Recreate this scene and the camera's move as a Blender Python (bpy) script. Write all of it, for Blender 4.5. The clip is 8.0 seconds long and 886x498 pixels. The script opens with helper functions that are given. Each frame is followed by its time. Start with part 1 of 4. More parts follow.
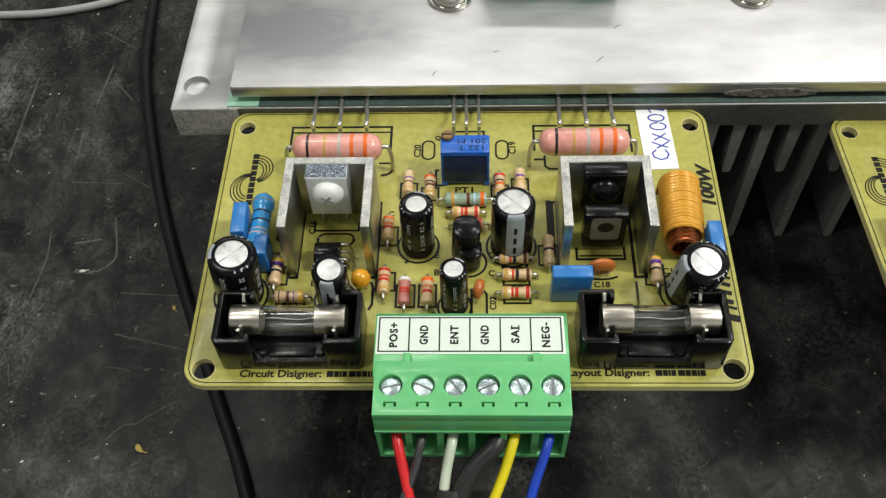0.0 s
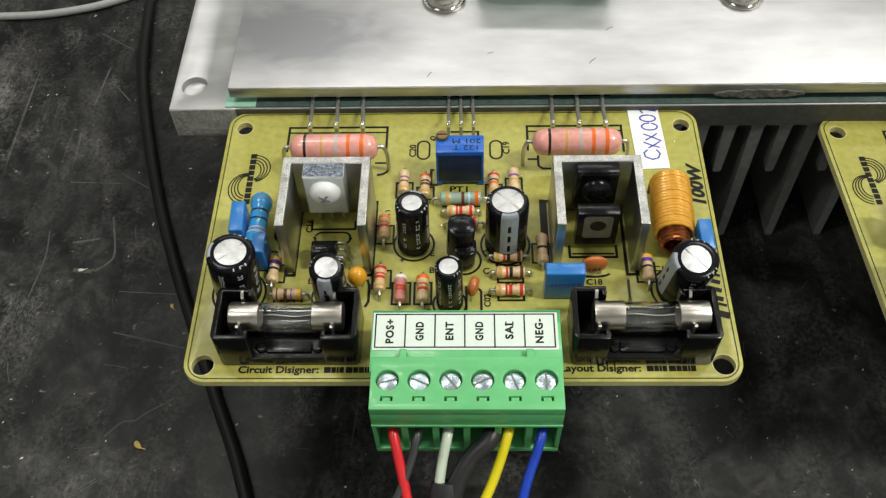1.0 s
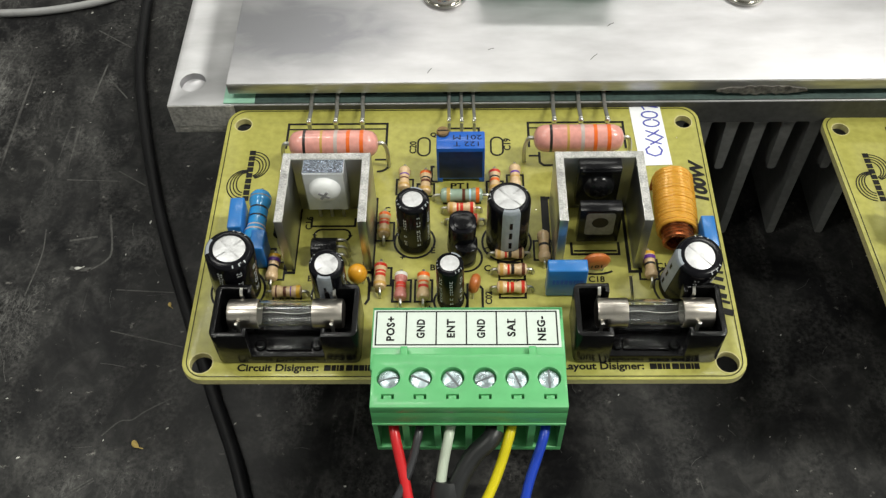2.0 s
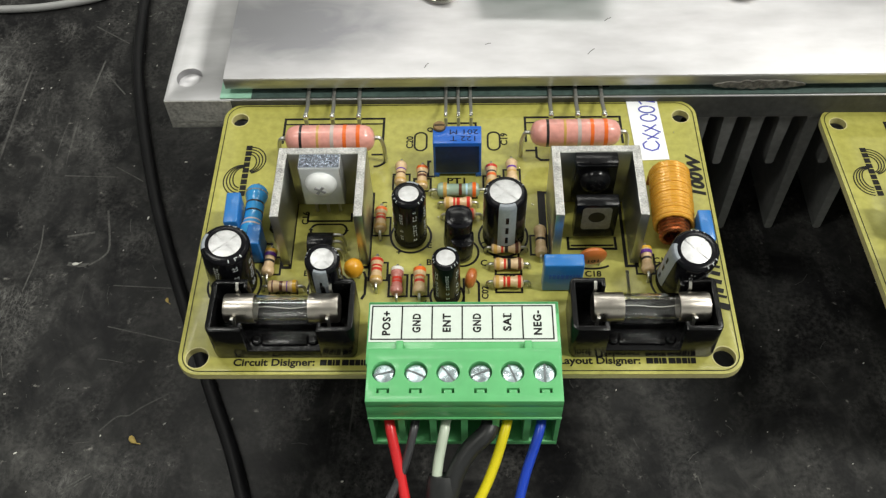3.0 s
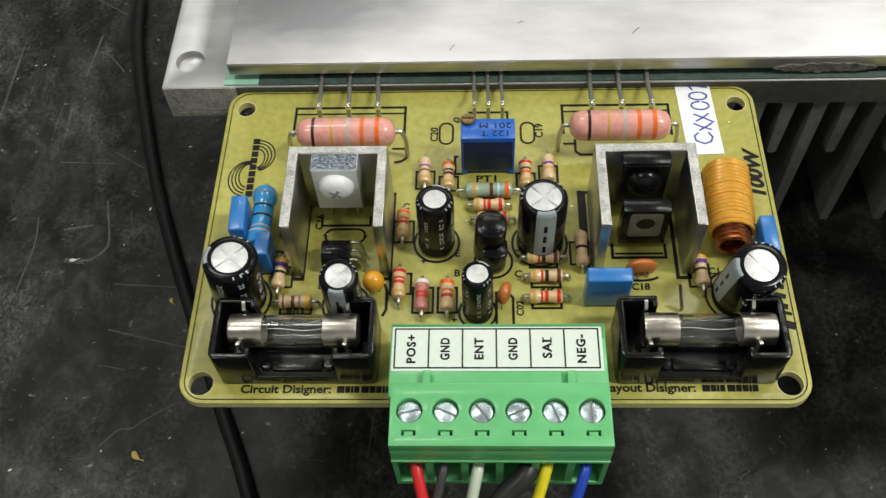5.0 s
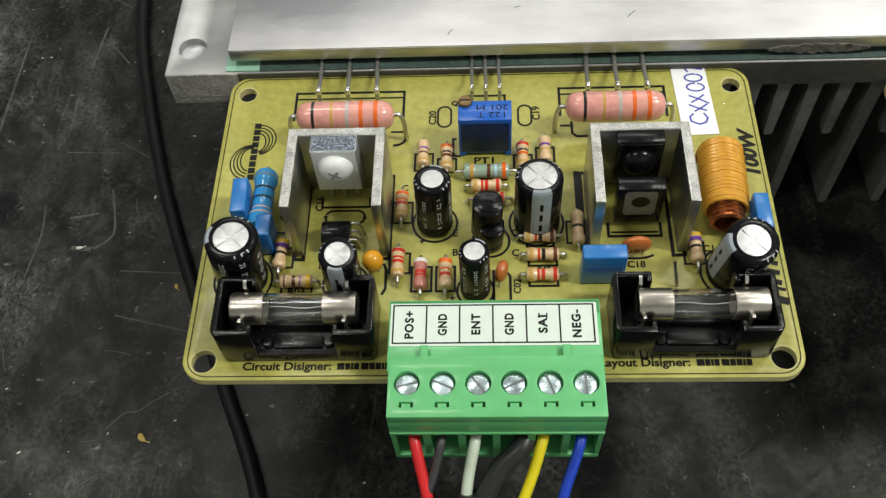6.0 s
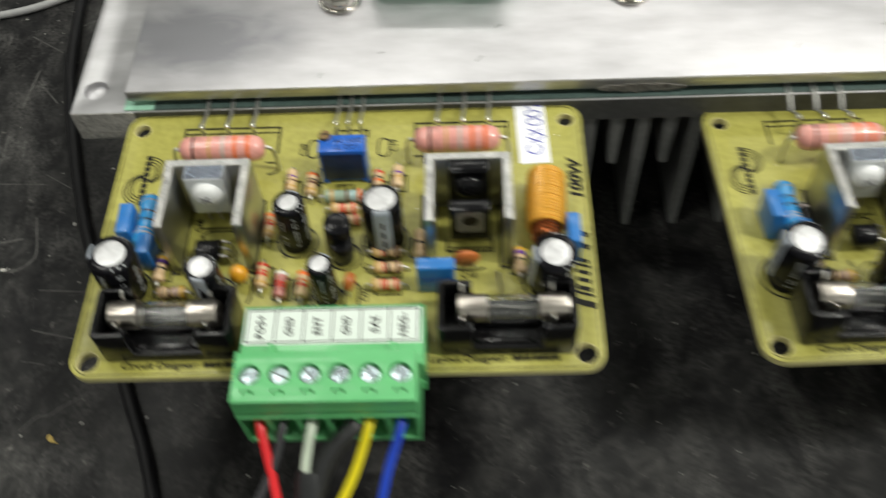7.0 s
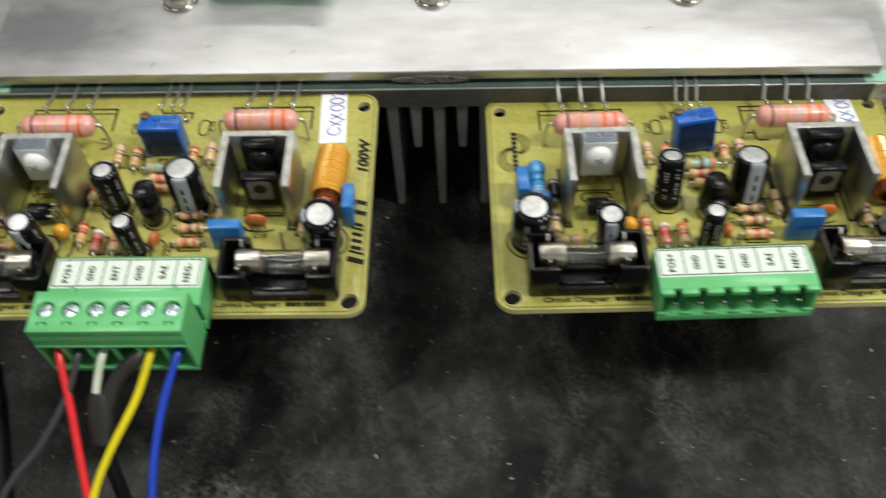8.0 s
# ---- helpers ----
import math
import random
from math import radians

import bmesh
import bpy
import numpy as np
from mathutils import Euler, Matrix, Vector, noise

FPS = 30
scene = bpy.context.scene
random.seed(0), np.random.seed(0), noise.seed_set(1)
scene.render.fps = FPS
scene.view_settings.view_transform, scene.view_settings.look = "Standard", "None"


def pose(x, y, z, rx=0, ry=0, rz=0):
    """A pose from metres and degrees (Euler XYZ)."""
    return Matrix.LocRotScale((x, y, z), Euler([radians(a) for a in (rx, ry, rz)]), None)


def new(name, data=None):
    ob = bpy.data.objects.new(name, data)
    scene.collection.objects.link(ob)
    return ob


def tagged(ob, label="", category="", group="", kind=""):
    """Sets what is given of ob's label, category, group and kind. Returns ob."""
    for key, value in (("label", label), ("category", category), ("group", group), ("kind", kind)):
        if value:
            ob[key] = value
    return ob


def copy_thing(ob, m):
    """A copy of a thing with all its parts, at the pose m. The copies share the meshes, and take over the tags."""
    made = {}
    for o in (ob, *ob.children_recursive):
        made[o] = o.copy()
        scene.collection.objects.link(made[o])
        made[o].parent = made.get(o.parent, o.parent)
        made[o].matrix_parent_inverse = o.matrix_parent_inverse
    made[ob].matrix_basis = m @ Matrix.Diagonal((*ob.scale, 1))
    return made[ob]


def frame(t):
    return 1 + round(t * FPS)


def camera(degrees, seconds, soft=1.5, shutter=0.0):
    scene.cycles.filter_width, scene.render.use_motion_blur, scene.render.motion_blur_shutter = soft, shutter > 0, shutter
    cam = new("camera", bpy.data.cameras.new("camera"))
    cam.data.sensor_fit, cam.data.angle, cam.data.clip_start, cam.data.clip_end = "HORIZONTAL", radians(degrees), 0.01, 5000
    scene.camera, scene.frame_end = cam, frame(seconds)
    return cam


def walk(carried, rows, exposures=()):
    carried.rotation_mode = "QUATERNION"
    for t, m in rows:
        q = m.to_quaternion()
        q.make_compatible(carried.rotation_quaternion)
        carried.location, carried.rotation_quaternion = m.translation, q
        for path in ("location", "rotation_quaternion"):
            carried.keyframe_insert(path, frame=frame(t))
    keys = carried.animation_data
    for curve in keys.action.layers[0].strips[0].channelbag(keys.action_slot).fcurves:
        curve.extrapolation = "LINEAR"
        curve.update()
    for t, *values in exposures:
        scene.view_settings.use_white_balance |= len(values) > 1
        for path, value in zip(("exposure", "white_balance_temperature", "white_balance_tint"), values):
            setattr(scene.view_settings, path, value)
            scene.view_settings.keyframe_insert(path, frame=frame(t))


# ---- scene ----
# Camera. Rows: seconds, eye in millimetres, then turn about the upright, tilt from straight down, turn about the line of sight.
cam = camera(49.95, 8.0, soft=1.32, shutter=0.75)
MM = 0.001
ROWS = [
    (0.0, 4.16, -109.09, 148.39, 3.259, 35.591, -2.850),
    (0.5, 4.76, -109.12, 148.73, 3.012, 35.557, -2.724),
    (1.0, 4.02, -111.30, 150.49, 2.628, 35.646, -2.386),
    (1.5, 2.83, -110.81, 149.64, 2.277, 35.724, -2.091),
    (3.0, 4.14, -111.32, 148.21, 2.443, 35.571, -2.285),
    (3.5, 3.47, -110.53, 149.40, 2.900, 35.274, -2.216),
    (3.7, 1.02, -103.23, 146.02, 2.968, 34.818, -2.348),
    (4.0, -2.05, -97.61, 141.90, 3.384, 34.284, -2.573),
    (4.2, -2.94, -96.05, 139.78, 3.379, 33.814, -2.930),
    (4.5, -1.80, -92.69, 138.78, 4.088, 33.252, -3.442),
    (5.0, 1.17, -92.52, 138.61, 4.287, 32.752, -3.937),
    (5.2, 2.21, -89.95, 135.20, 4.367, 32.609, -4.191),
    (6.3, 4.00, -98.65, 142.77, 5.402, 32.991, -5.365),
    (6.5, 7.88, -99.23, 145.90, 5.079, 33.435, -5.234),
    (6.7, 13.43, -102.30, 148.59, 4.355, 33.743, -4.790),
    (6.9, 24.01, -108.25, 154.63, 3.710, 34.328, -4.342),
    (7.0, 29.48, -113.02, 155.87, 3.580, 34.788, -4.231),
    (7.2, 39.57, -123.97, 163.78, 3.207, 34.982, -3.990),
    (7.5, 53.47, -132.71, 174.31, 2.940, 35.276, -3.611),
    (7.8, 67.82, -137.46, 173.89, 2.869, 35.655, -3.176),
    (8.0, 75.59, -138.47, 174.79, 2.735, 35.183, -2.689),
]
walk(cam, [(t, pose(x * MM, y * MM, z * MM, 0, 0, yaw) @ pose(0, 0, 0, tilt, 0, 0) @ pose(0, 0, 0, 0, 0, roll))
           for t, x, y, z, yaw, tilt, roll in ROWS],
     exposures=[(0.0, -0.02), (3.5, -0.02), (4.2, -0.10), (5.2, -0.12), (6.5, -0.08), (7.2, 0.0), (8.0, 0.0)])

# ---- world and lamps ----
TABLE = -46.0           # the table top, in mm under the boards' upper faces
world = bpy.data.worlds.new("room_air")
world.use_nodes = True
world.node_tree.nodes["Background"].inputs[0].default_value = (0.8, 0.9, 1.0, 1)
world.node_tree.nodes["Background"].inputs[1].default_value = 0.02
scene.world = world
LAMPS = ((1.25, -0.30, 0.55, 37.0), (-0.85, -0.45, 0.55, 8.0), (0.95, 0.80, 0.55, 10.0), (-0.55, 0.55, 0.55, 9.0), (0.10, 1.75, 1.60, 12.0))
for lx, ly, long, watts in LAMPS:
    lamp = bpy.data.lights.new("tube_light", "AREA")
    lamp.shape, lamp.size, lamp.size_y, lamp.energy = "RECTANGLE", long, 0.2, watts
    lamp.color = (1.0, 0.995, 0.92)
    new("tube_light", lamp).matrix_world = pose(lx, ly, 1.80, 0, 0, 0)


# ---- materials ----
def surface(name, color, rough=0.5, metal=0.0, vary=0.12, grain=400.0, bump=0.0, coat=0.0, rough_vary=0.1, second=None, spots=40.0,
            stretch=(1, 1, 1), spec=0.5):
    """A plain surface with fine grain and larger cloudy variation of colour and gloss."""
    m = bpy.data.materials.new(name)
    m.use_nodes = True
    n, l = m.node_tree.nodes, m.node_tree.links
    b = n["Principled BSDF"]
    b.inputs["Metallic"].default_value, b.inputs["Coat Weight"].default_value = metal, coat
    b.inputs["Coat Roughness"].default_value = 0.12
    b.inputs["Specular IOR Level"].default_value = spec
    co, mp = n.new("ShaderNodeTexCoord"), n.new("ShaderNodeMapping")
    mp.inputs["Scale"].default_value = stretch
    l.new(co.outputs["Object"], mp.inputs["Vector"])
    fine, broad = n.new("ShaderNodeTexNoise"), n.new("ShaderNodeTexNoise")
    fine.inputs["Scale"].default_value, fine.inputs["Detail"].default_value = grain, 5
    broad.inputs["Scale"].default_value, broad.inputs["Detail"].default_value = spots, 4
    for t in (fine, broad):
        l.new(mp.outputs["Vector"], t.inputs["Vector"])
    dark = [c * (1 - vary * 1.6) for c in color]
    light = second or [min(1, c * (1 + vary)) for c in color]
    add = n.new("ShaderNodeMath")
    add.operation = "MULTIPLY_ADD"
    add.inputs[1].default_value = 0.5
    l.new(fine.outputs["Fac"], add.inputs[0])
    half = n.new("ShaderNodeMath")
    half.operation = "MULTIPLY"
    half.inputs[1].default_value = 0.5
    l.new(broad.outputs["Fac"], half.inputs[0])
    l.new(half.outputs[0], add.inputs[2])
    ramp = n.new("ShaderNodeValToRGB")
    ramp.color_ramp.elements[0].position, ramp.color_ramp.elements[1].position = 0.3, 0.7
    ramp.color_ramp.elements[0].color, ramp.color_ramp.elements[1].color = (*dark, 1), (*light, 1)
    l.new(add.outputs[0], ramp.inputs[0])
    l.new(ramp.outputs[0], b.inputs["Base Color"])
    rr = n.new("ShaderNodeMapRange")
    rr.inputs["To Min"].default_value, rr.inputs["To Max"].default_value = max(0.02, rough - rough_vary), min(1, rough + rough_vary)
    l.new(add.outputs[0], rr.inputs["Value"])
    l.new(rr.outputs[0], b.inputs["Roughness"])
    if bump:
        bp = n.new("ShaderNodeBump")
        bp.inputs["Strength"].default_value, bp.inputs["Distance"].default_value = bump, 0.0002
        l.new(fine.outputs["Fac"], bp.inputs["Height"])
        l.new(bp.outputs["Normal"], b.inputs["Normal"])
    return m


def tabletop(name):
    """Worn black bench mat: smears, pale rubbed patches, fine scratches and dust."""
    m = surface(name, (0.0080, 0.0080, 0.0086), 0.40, vary=0.3, grain=900, bump=0.3, rough_vary=0.14, spots=30, spec=0.11)
    n, l = m.node_tree.nodes, m.node_tree.links
    b = n["Principled BSDF"]
    base = b.inputs["Base Color"].links[0].from_socket
    co = n["Texture Coordinate"]

    def smear(scale, stretch, turn, lo, hi, warp):
        mp = n.new("ShaderNodeMapping")
        mp.inputs["Scale"].default_value, mp.inputs["Rotation"].default_value = stretch, (0, 0, radians(turn))
        l.new(co.outputs["Object"], mp.inputs["Vector"])
        t = n.new("ShaderNodeTexNoise")
        t.inputs["Scale"].default_value, t.inputs["Detail"].default_value = scale, 7
        t.inputs["Distortion"].default_value, t.inputs["Roughness"].default_value = warp, 0.62
        l.new(mp.outputs["Vector"], t.inputs["Vector"])
        r = n.new("ShaderNodeMapRange")
        r.inputs["From Min"].default_value, r.inputs["From Max"].default_value = lo, hi
        l.new(t.outputs["Fac"], r.inputs["Value"])
        return r.outputs[0]

    def times(a, c):
        q = n.new("ShaderNodeMath")
        q.operation = "MULTIPLY"
        for k, v in enumerate((a, c)):
            if isinstance(v, float):
                q.inputs[k].default_value = v
            else:
                l.new(v, q.inputs[k])
        return q.outputs[0]

    def over(color, where, under):
        x = n.new("ShaderNodeMix")
        x.data_type = "RGBA"
        l.new(where, x.inputs["Factor"])
        l.new(under, x.inputs["A"])
        x.inputs["B"].default_value = (*color, 1)
        return x.outputs["Result"]

    cloud = smear(38, (1, 1, 1), 20, 0.42, 0.70, 0.8)
    haze = smear(75, (1, 0.55, 1), 52, 0.45, 0.78, 0.9)
    streak = smear(110, (1, 0.45, 1), 130, 0.50, 0.78, 1.6)
    powder = smear(900, (1, 1, 1), 0, 0.38, 0.66, 0.0)
    patch = smear(26, (1, 1, 1), 70, 0.50, 0.66, 0.6)
    c = over((0.040, 0.040, 0.039), times(cloud, 0.65), base)
    c = over((0.17, 0.166, 0.157), times(times(haze, powder), 0.46), c)
    c = over((0.22, 0.216, 0.206), times(times(times(streak, powder), patch), 0.75), c)
    mottle = smear(170, (1, 1, 1), 33, 0.46, 0.74, 0.9)
    c = over((0.115, 0.112, 0.106), times(times(mottle, cloud), 0.5), c)
    # curled rub marks, thin and bright, gathered in patches
    for scale, turn, width, warp in ((70, 10, 0.010, 1.3), (115, 75, 0.013, 2.2), (180, 140, 0.016, 1.8)):
        line = n.new("ShaderNodeMath")
        line.operation = "COMPARE"
        line.inputs[1].default_value, line.inputs[2].default_value = 0.5, width
        l.new(smear(scale, (1, 0.6, 1), turn, 0.0, 1.0, warp), line.inputs[0])
        c = over((0.24, 0.236, 0.226), times(times(times(line.outputs[0], patch), haze), 0.55), c)
    for scale, turn, lo in ((130, 118, 0.66), (150, 71, 0.665)):
        c = over((0.20, 0.195, 0.185), times(times(smear(scale, (1, 0.05, 1), turn, lo, lo + 0.05, 0.8), patch), 0.5), c)
    dots = smear(330, (1, 1, 1), 0, 0.64, 0.70, 0.3)
    c = over((0.26, 0.25, 0.23), times(times(dots, powder), 0.8), c)
    l.new(c, b.inputs["Base Color"])
    return m


def brushed(name, color, rough, turn=0.0, metal=1.0, vary=0.1):
    m = surface(name, color, rough, metal, vary=vary, grain=260, bump=0.12, rough_vary=0.12, spots=28,
                stretch=(0.12, 1, 1) if not turn else (1, 0.12, 1))
    return m


def patched(m, at, size, color):
    """A grey patch on a metal plate, with a ragged edge; at and size in metres."""
    n, l = m.node_tree.nodes, m.node_tree.links
    b = n["Principled BSDF"]
    under = b.inputs["Base Color"].links[0].from_socket
    mp = n.new("ShaderNodeMapping")
    mp.vector_type = "TEXTURE"
    mp.inputs["Location"].default_value, mp.inputs["Scale"].default_value = (*at, 0), (*size, 1)
    l.new(n["Texture Coordinate"].outputs["Object"], mp.inputs["Vector"])
    ball, ragged, mask, mix = n.new("ShaderNodeTexGradient"), n.new("ShaderNodeTexNoise"), n.new("ShaderNodeMath"), n.new("ShaderNodeMix")
    ball.gradient_type, mask.operation, mask.use_clamp, mix.data_type = "SPHERICAL", "MULTIPLY", True, "RGBA"
    ragged.inputs["Scale"].default_value, ragged.inputs["Detail"].default_value, ragged.inputs["Distortion"].default_value = 2.2, 6, 1.2
    l.new(mp.outputs["Vector"], ball.inputs["Vector"])
    l.new(mp.outputs["Vector"], ragged.inputs["Vector"])
    l.new(ball.outputs["Fac"], mask.inputs[0])
    l.new(ragged.outputs["Fac"], mask.inputs[1])
    wide = n.new("ShaderNodeMath")
    wide.operation, wide.use_clamp = "MULTIPLY", True
    wide.inputs[1].default_value = 3.2
    l.new(mask.outputs[0], wide.inputs[0])
    l.new(wide.outputs[0], mix.inputs["Factor"])
    l.new(under, mix.inputs["A"])
    mix.inputs["B"].default_value = (*color, 1)
    l.new(mix.outputs["Result"], b.inputs["Base Color"])
    return m


def glass(name):
    m = bpy.data.materials.new(name)
    m.use_nodes = True
    b = m.node_tree.nodes["Principled BSDF"]
    b.inputs["Base Color"].default_value = (0.98, 0.99, 0.98, 1)
    b.inputs["Transmission Weight"].default_value, b.inputs["Roughness"].default_value, b.inputs["IOR"].default_value = 1.0, 0.02, 1.45
    return m


PCB = surface("laminate", (0.365, 0.343, 0.066), 0.42, vary=0.14, grain=700, bump=0.06, coat=0.08, second=(0.475, 0.45, 0.108), spots=45)
PCB_EDGE = surface("laminate_edge", (0.60, 0.55, 0.26), 0.5, vary=0.15, grain=1500)
INK = surface("black_ink", (0.005, 0.0045, 0.004), 0.5, vary=0.3, grain=2500, spec=0.25)
BLACK = surface("black_plastic", (0.0045, 0.0045, 0.005), 0.20, vary=0.25, grain=1000, bump=0.30, spec=0.32, rough_vary=0.10)
SLEEVE = surface("black_sleeve", (0.006, 0.006, 0.008), 0.18, vary=0.2, grain=700, bump=0.12, rough_vary=0.08, spec=0.15)
EPOXY = surface("black_epoxy", (0.006, 0.006, 0.007), 0.2, vary=0.25, grain=1100, bump=0.16, spec=0.22)
CAN = surface("can_top", (0.60, 0.60, 0.61), 0.42, 0.75, vary=0.16, grain=1100, bump=0.25, rough_vary=0.16, spots=420)
PALE = surface("grey_print", (0.30, 0.33, 0.37), 0.25, vary=0.12, grain=1500)
WHITE_INK = surface("white_print", (0.52, 0.54, 0.56), 0.4, vary=0.1, grain=1500)
TIN = surface("tinned_wire", (0.60, 0.59, 0.55), 0.40, 1.0, vary=0.08, grain=1500)
LEG = surface("dull_tinned_leg", (0.44, 0.44, 0.42), 0.45, 0.9, vary=0.15, grain=1500, bump=0.1)
SOLDER = surface("solder", (0.82, 0.82, 0.80), 0.2, 1.0, vary=0.1, grain=2500, bump=0.1)
ALU = surface("aluminium_plate", (0.54, 0.535, 0.55), 0.46, 0.9, vary=0.17, grain=240, bump=0.12, rough_vary=0.16, spots=22, stretch=(0.35, 1, 1))
ALU_CLAMP = patched(surface("clamp_aluminium", (0.575, 0.565, 0.585), 0.45, 0.9, vary=0.17, grain=240, bump=0.12, rough_vary=0.16, spots=22, stretch=(0.35, 1, 1)), (-0.034, 0.052), (0.030, 0.017), (0.32, 0.32, 0.345))
ALU_SHINE = surface("milled_edge", (0.56, 0.555, 0.54), 0.42, 0.9, vary=0.25, grain=700, bump=0.1, rough_vary=0.08, spots=60, stretch=(0.2, 1, 1))
ALU_RAW = surface("sawn_aluminium", (0.54, 0.525, 0.49), 0.5, 0.3, vary=0.4, grain=1400, bump=0.7, rough_vary=0.15, spots=260)
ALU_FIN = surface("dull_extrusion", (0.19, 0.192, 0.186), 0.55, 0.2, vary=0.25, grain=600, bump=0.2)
EDGE_SHADE = surface("shaded_extrusion", (0.075, 0.076, 0.073), 0.6, 0.1, vary=0.3, grain=700, bump=0.3, spots=90)
ALU_U = brushed("channel_aluminium", (0.55, 0.55, 0.53), 0.34, turn=1.0, vary=0.12)
ALU_CUT = surface("cut_aluminium", (0.52, 0.515, 0.50), 0.40, 0.8, vary=0.45, grain=3200, bump=0.4, spots=500)
GRIT = surface("gritty_metal", (0.012, 0.014, 0.022), 0.16, 0.8, vary=0.6, grain=1900, bump=1.0, rough_vary=0.12, second=(0.36, 0.41, 0.50), spots=2600)
GREY_METAL = surface("grey_metal_tab", (0.52, 0.54, 0.56), 0.38, 0.7, vary=0.1, grain=900, bump=0.05)
TAB_METAL = surface("dull_metal_tab", (0.17, 0.17, 0.165), 0.45, 0.4, vary=0.25, grain=1300, bump=0.2, spots=300)
PALE_METAL = surface("pale_grey_metal", (0.74, 0.77, 0.80), 0.36, 0.25, vary=0.06, grain=900, bump=0.05)
SLOT_SHADE = surface("shaded_nylon", (0.34, 0.34, 0.35), 0.5, vary=0.15, grain=900)
POTTING = surface("dark_potting", (0.006, 0.022, 0.080), 0.38, vary=0.25, grain=900, bump=0.2, spec=0.3, spots=300)
NYLON = surface("white_nylon", (0.86, 0.87, 0.87), 0.4, vary=0.04, grain=600)
GREEN = surface("green_plastic", (0.11, 0.455, 0.165), 0.40, vary=0.07, grain=500, bump=0.03, coat=0.15)
GREEN_DARK = surface("dark_green_plastic", (0.02, 0.22, 0.10), 0.45, vary=0.1, grain=500)
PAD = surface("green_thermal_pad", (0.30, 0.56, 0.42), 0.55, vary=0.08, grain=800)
PAD_DARK = surface("shaded_thermal_pad", (0.060, 0.100, 0.090), 0.5, vary=0.3, grain=800, spots=90)
PAPER = surface("label_paper", (0.67, 0.745, 0.685), 0.55, vary=0.04, grain=900)
STICKER = surface("white_sticker", (0.87, 0.88, 0.91), 0.5, vary=0.03, grain=900)
PEN = surface("blue_pen", (0.05, 0.06, 0.42), 0.5, vary=0.2, grain=1800)
BLUE = surface("blue_box_film", (0.02, 0.17, 0.50), 0.3, vary=0.08, grain=700, coat=0.2)
TRIM_BLUE = surface("trimmer_blue", (0.006, 0.105, 0.50), 0.3, vary=0.1, grain=700, coat=0.1)
BLUE_R = surface("blue_enamel", (0.035, 0.30, 0.66), 0.22, vary=0.07, grain=700, coat=0.3)
PINK = surface("pink_cement", (0.74, 0.33, 0.28), 0.32, vary=0.20, grain=650, coat=0.7, spots=260, bump=0.26)
TAN = surface("tan_enamel", (0.68, 0.48, 0.27), 0.27, vary=0.09, grain=900, coat=0.3)
ROSE = surface("rose_enamel", (0.52, 0.19, 0.16), 0.28, vary=0.09, grain=900, coat=0.3)
TEAL = surface("grey_green_enamel", (0.30, 0.40, 0.31), 0.25, vary=0.08, grain=900, coat=0.3)
TANTAL = surface("amber_epoxy", (0.72, 0.33, 0.02), 0.2, vary=0.08, grain=700, coat=0.3)
ORANGE_DISC = surface("orange_ceramic", (0.52, 0.15, 0.035), 0.35, vary=0.1, grain=900)
ENAMEL = surface("enamelled_copper", (0.74, 0.37, 0.04), 0.24, 0.12, vary=0.10, grain=900, coat=0.5, spots=220)
COPPER = surface("dark_copper", (0.38, 0.12, 0.04), 0.25, 0.8, vary=0.2, grain=900)
BRASS = surface("brass", (0.27, 0.18, 0.09), 0.5, 0.9, vary=0.3, grain=2000, bump=0.5)
NICKEL = surface("nickel_cap", (0.54, 0.50, 0.45), 0.30, 1.0, vary=0.10, grain=900, bump=0.08, spots=160)
STEEL = surface("screw_steel", (0.50, 0.60, 0.64), 0.28, 0.75, vary=0.35, grain=650, bump=0.6, rough_vary=0.15, spots=380)
SLOT_STEEL = surface("screw_slot", (0.16, 0.18, 0.19), 0.4, 0.6, vary=0.3, grain=900)
CHROME = surface("bolt_steel", (0.60, 0.58, 0.54), 0.16, 1.0, vary=0.12, grain=500, rough_vary=0.05)
CLEAR = glass("clear_glass")
MAT = tabletop("black_bench_mat")
RUBBER = surface("black_cable_rubber", (0.006, 0.006, 0.007), 0.5, vary=0.25, grain=900, bump=0.1, spec=0.18)
GREY_CABLE = surface("dark_grey_cable", (0.017, 0.018, 0.019), 0.42, vary=0.15, grain=900, bump=0.05)
PALE_CABLE = surface("grey_cable", (0.30, 0.30, 0.30), 0.4, vary=0.1, grain=600)
SCUFF = surface("pale_scuff", (0.070, 0.069, 0.065), 0.5, vary=0.5, grain=1800, spots=260, spec=0.2)
CRUMB = surface("yellow_flake", (0.50, 0.36, 0.09), 0.6, vary=0.2, grain=1200)
DUST = surface("dust", (0.55, 0.54, 0.5), 0.7, vary=0.2, grain=1200)
RECESS_DARK = surface("nick_and_recess_shade", (0.075, 0.072, 0.068), 0.5, vary=0.4, grain=900, bump=0.6)
GOUGE = surface("gouged_metal", (0.20, 0.19, 0.17), 0.5, 0.2, vary=0.6, grain=1500, bump=0.9, spots=500)
WALL = surface("wall_paint", (0.64, 0.65, 0.64), 0.7, vary=0.03, grain=20, spots=1.5)
FLOOR = surface("floor_tile", (0.42, 0.41, 0.39), 0.5, vary=0.06, grain=20, spots=2)
WIRE = {k: surface(k + "_insulation", c, 0.32, vary=0.06, grain=600, coat=0.15) for k, c in dict(
    red=(0.70, 0.02, 0.025), black=(0.045, 0.045, 0.05), white=(0.60, 0.68, 0.55), yellow=(0.78, 0.66, 0.01), blue=(0.01, 0.055, 0.50)).items()}
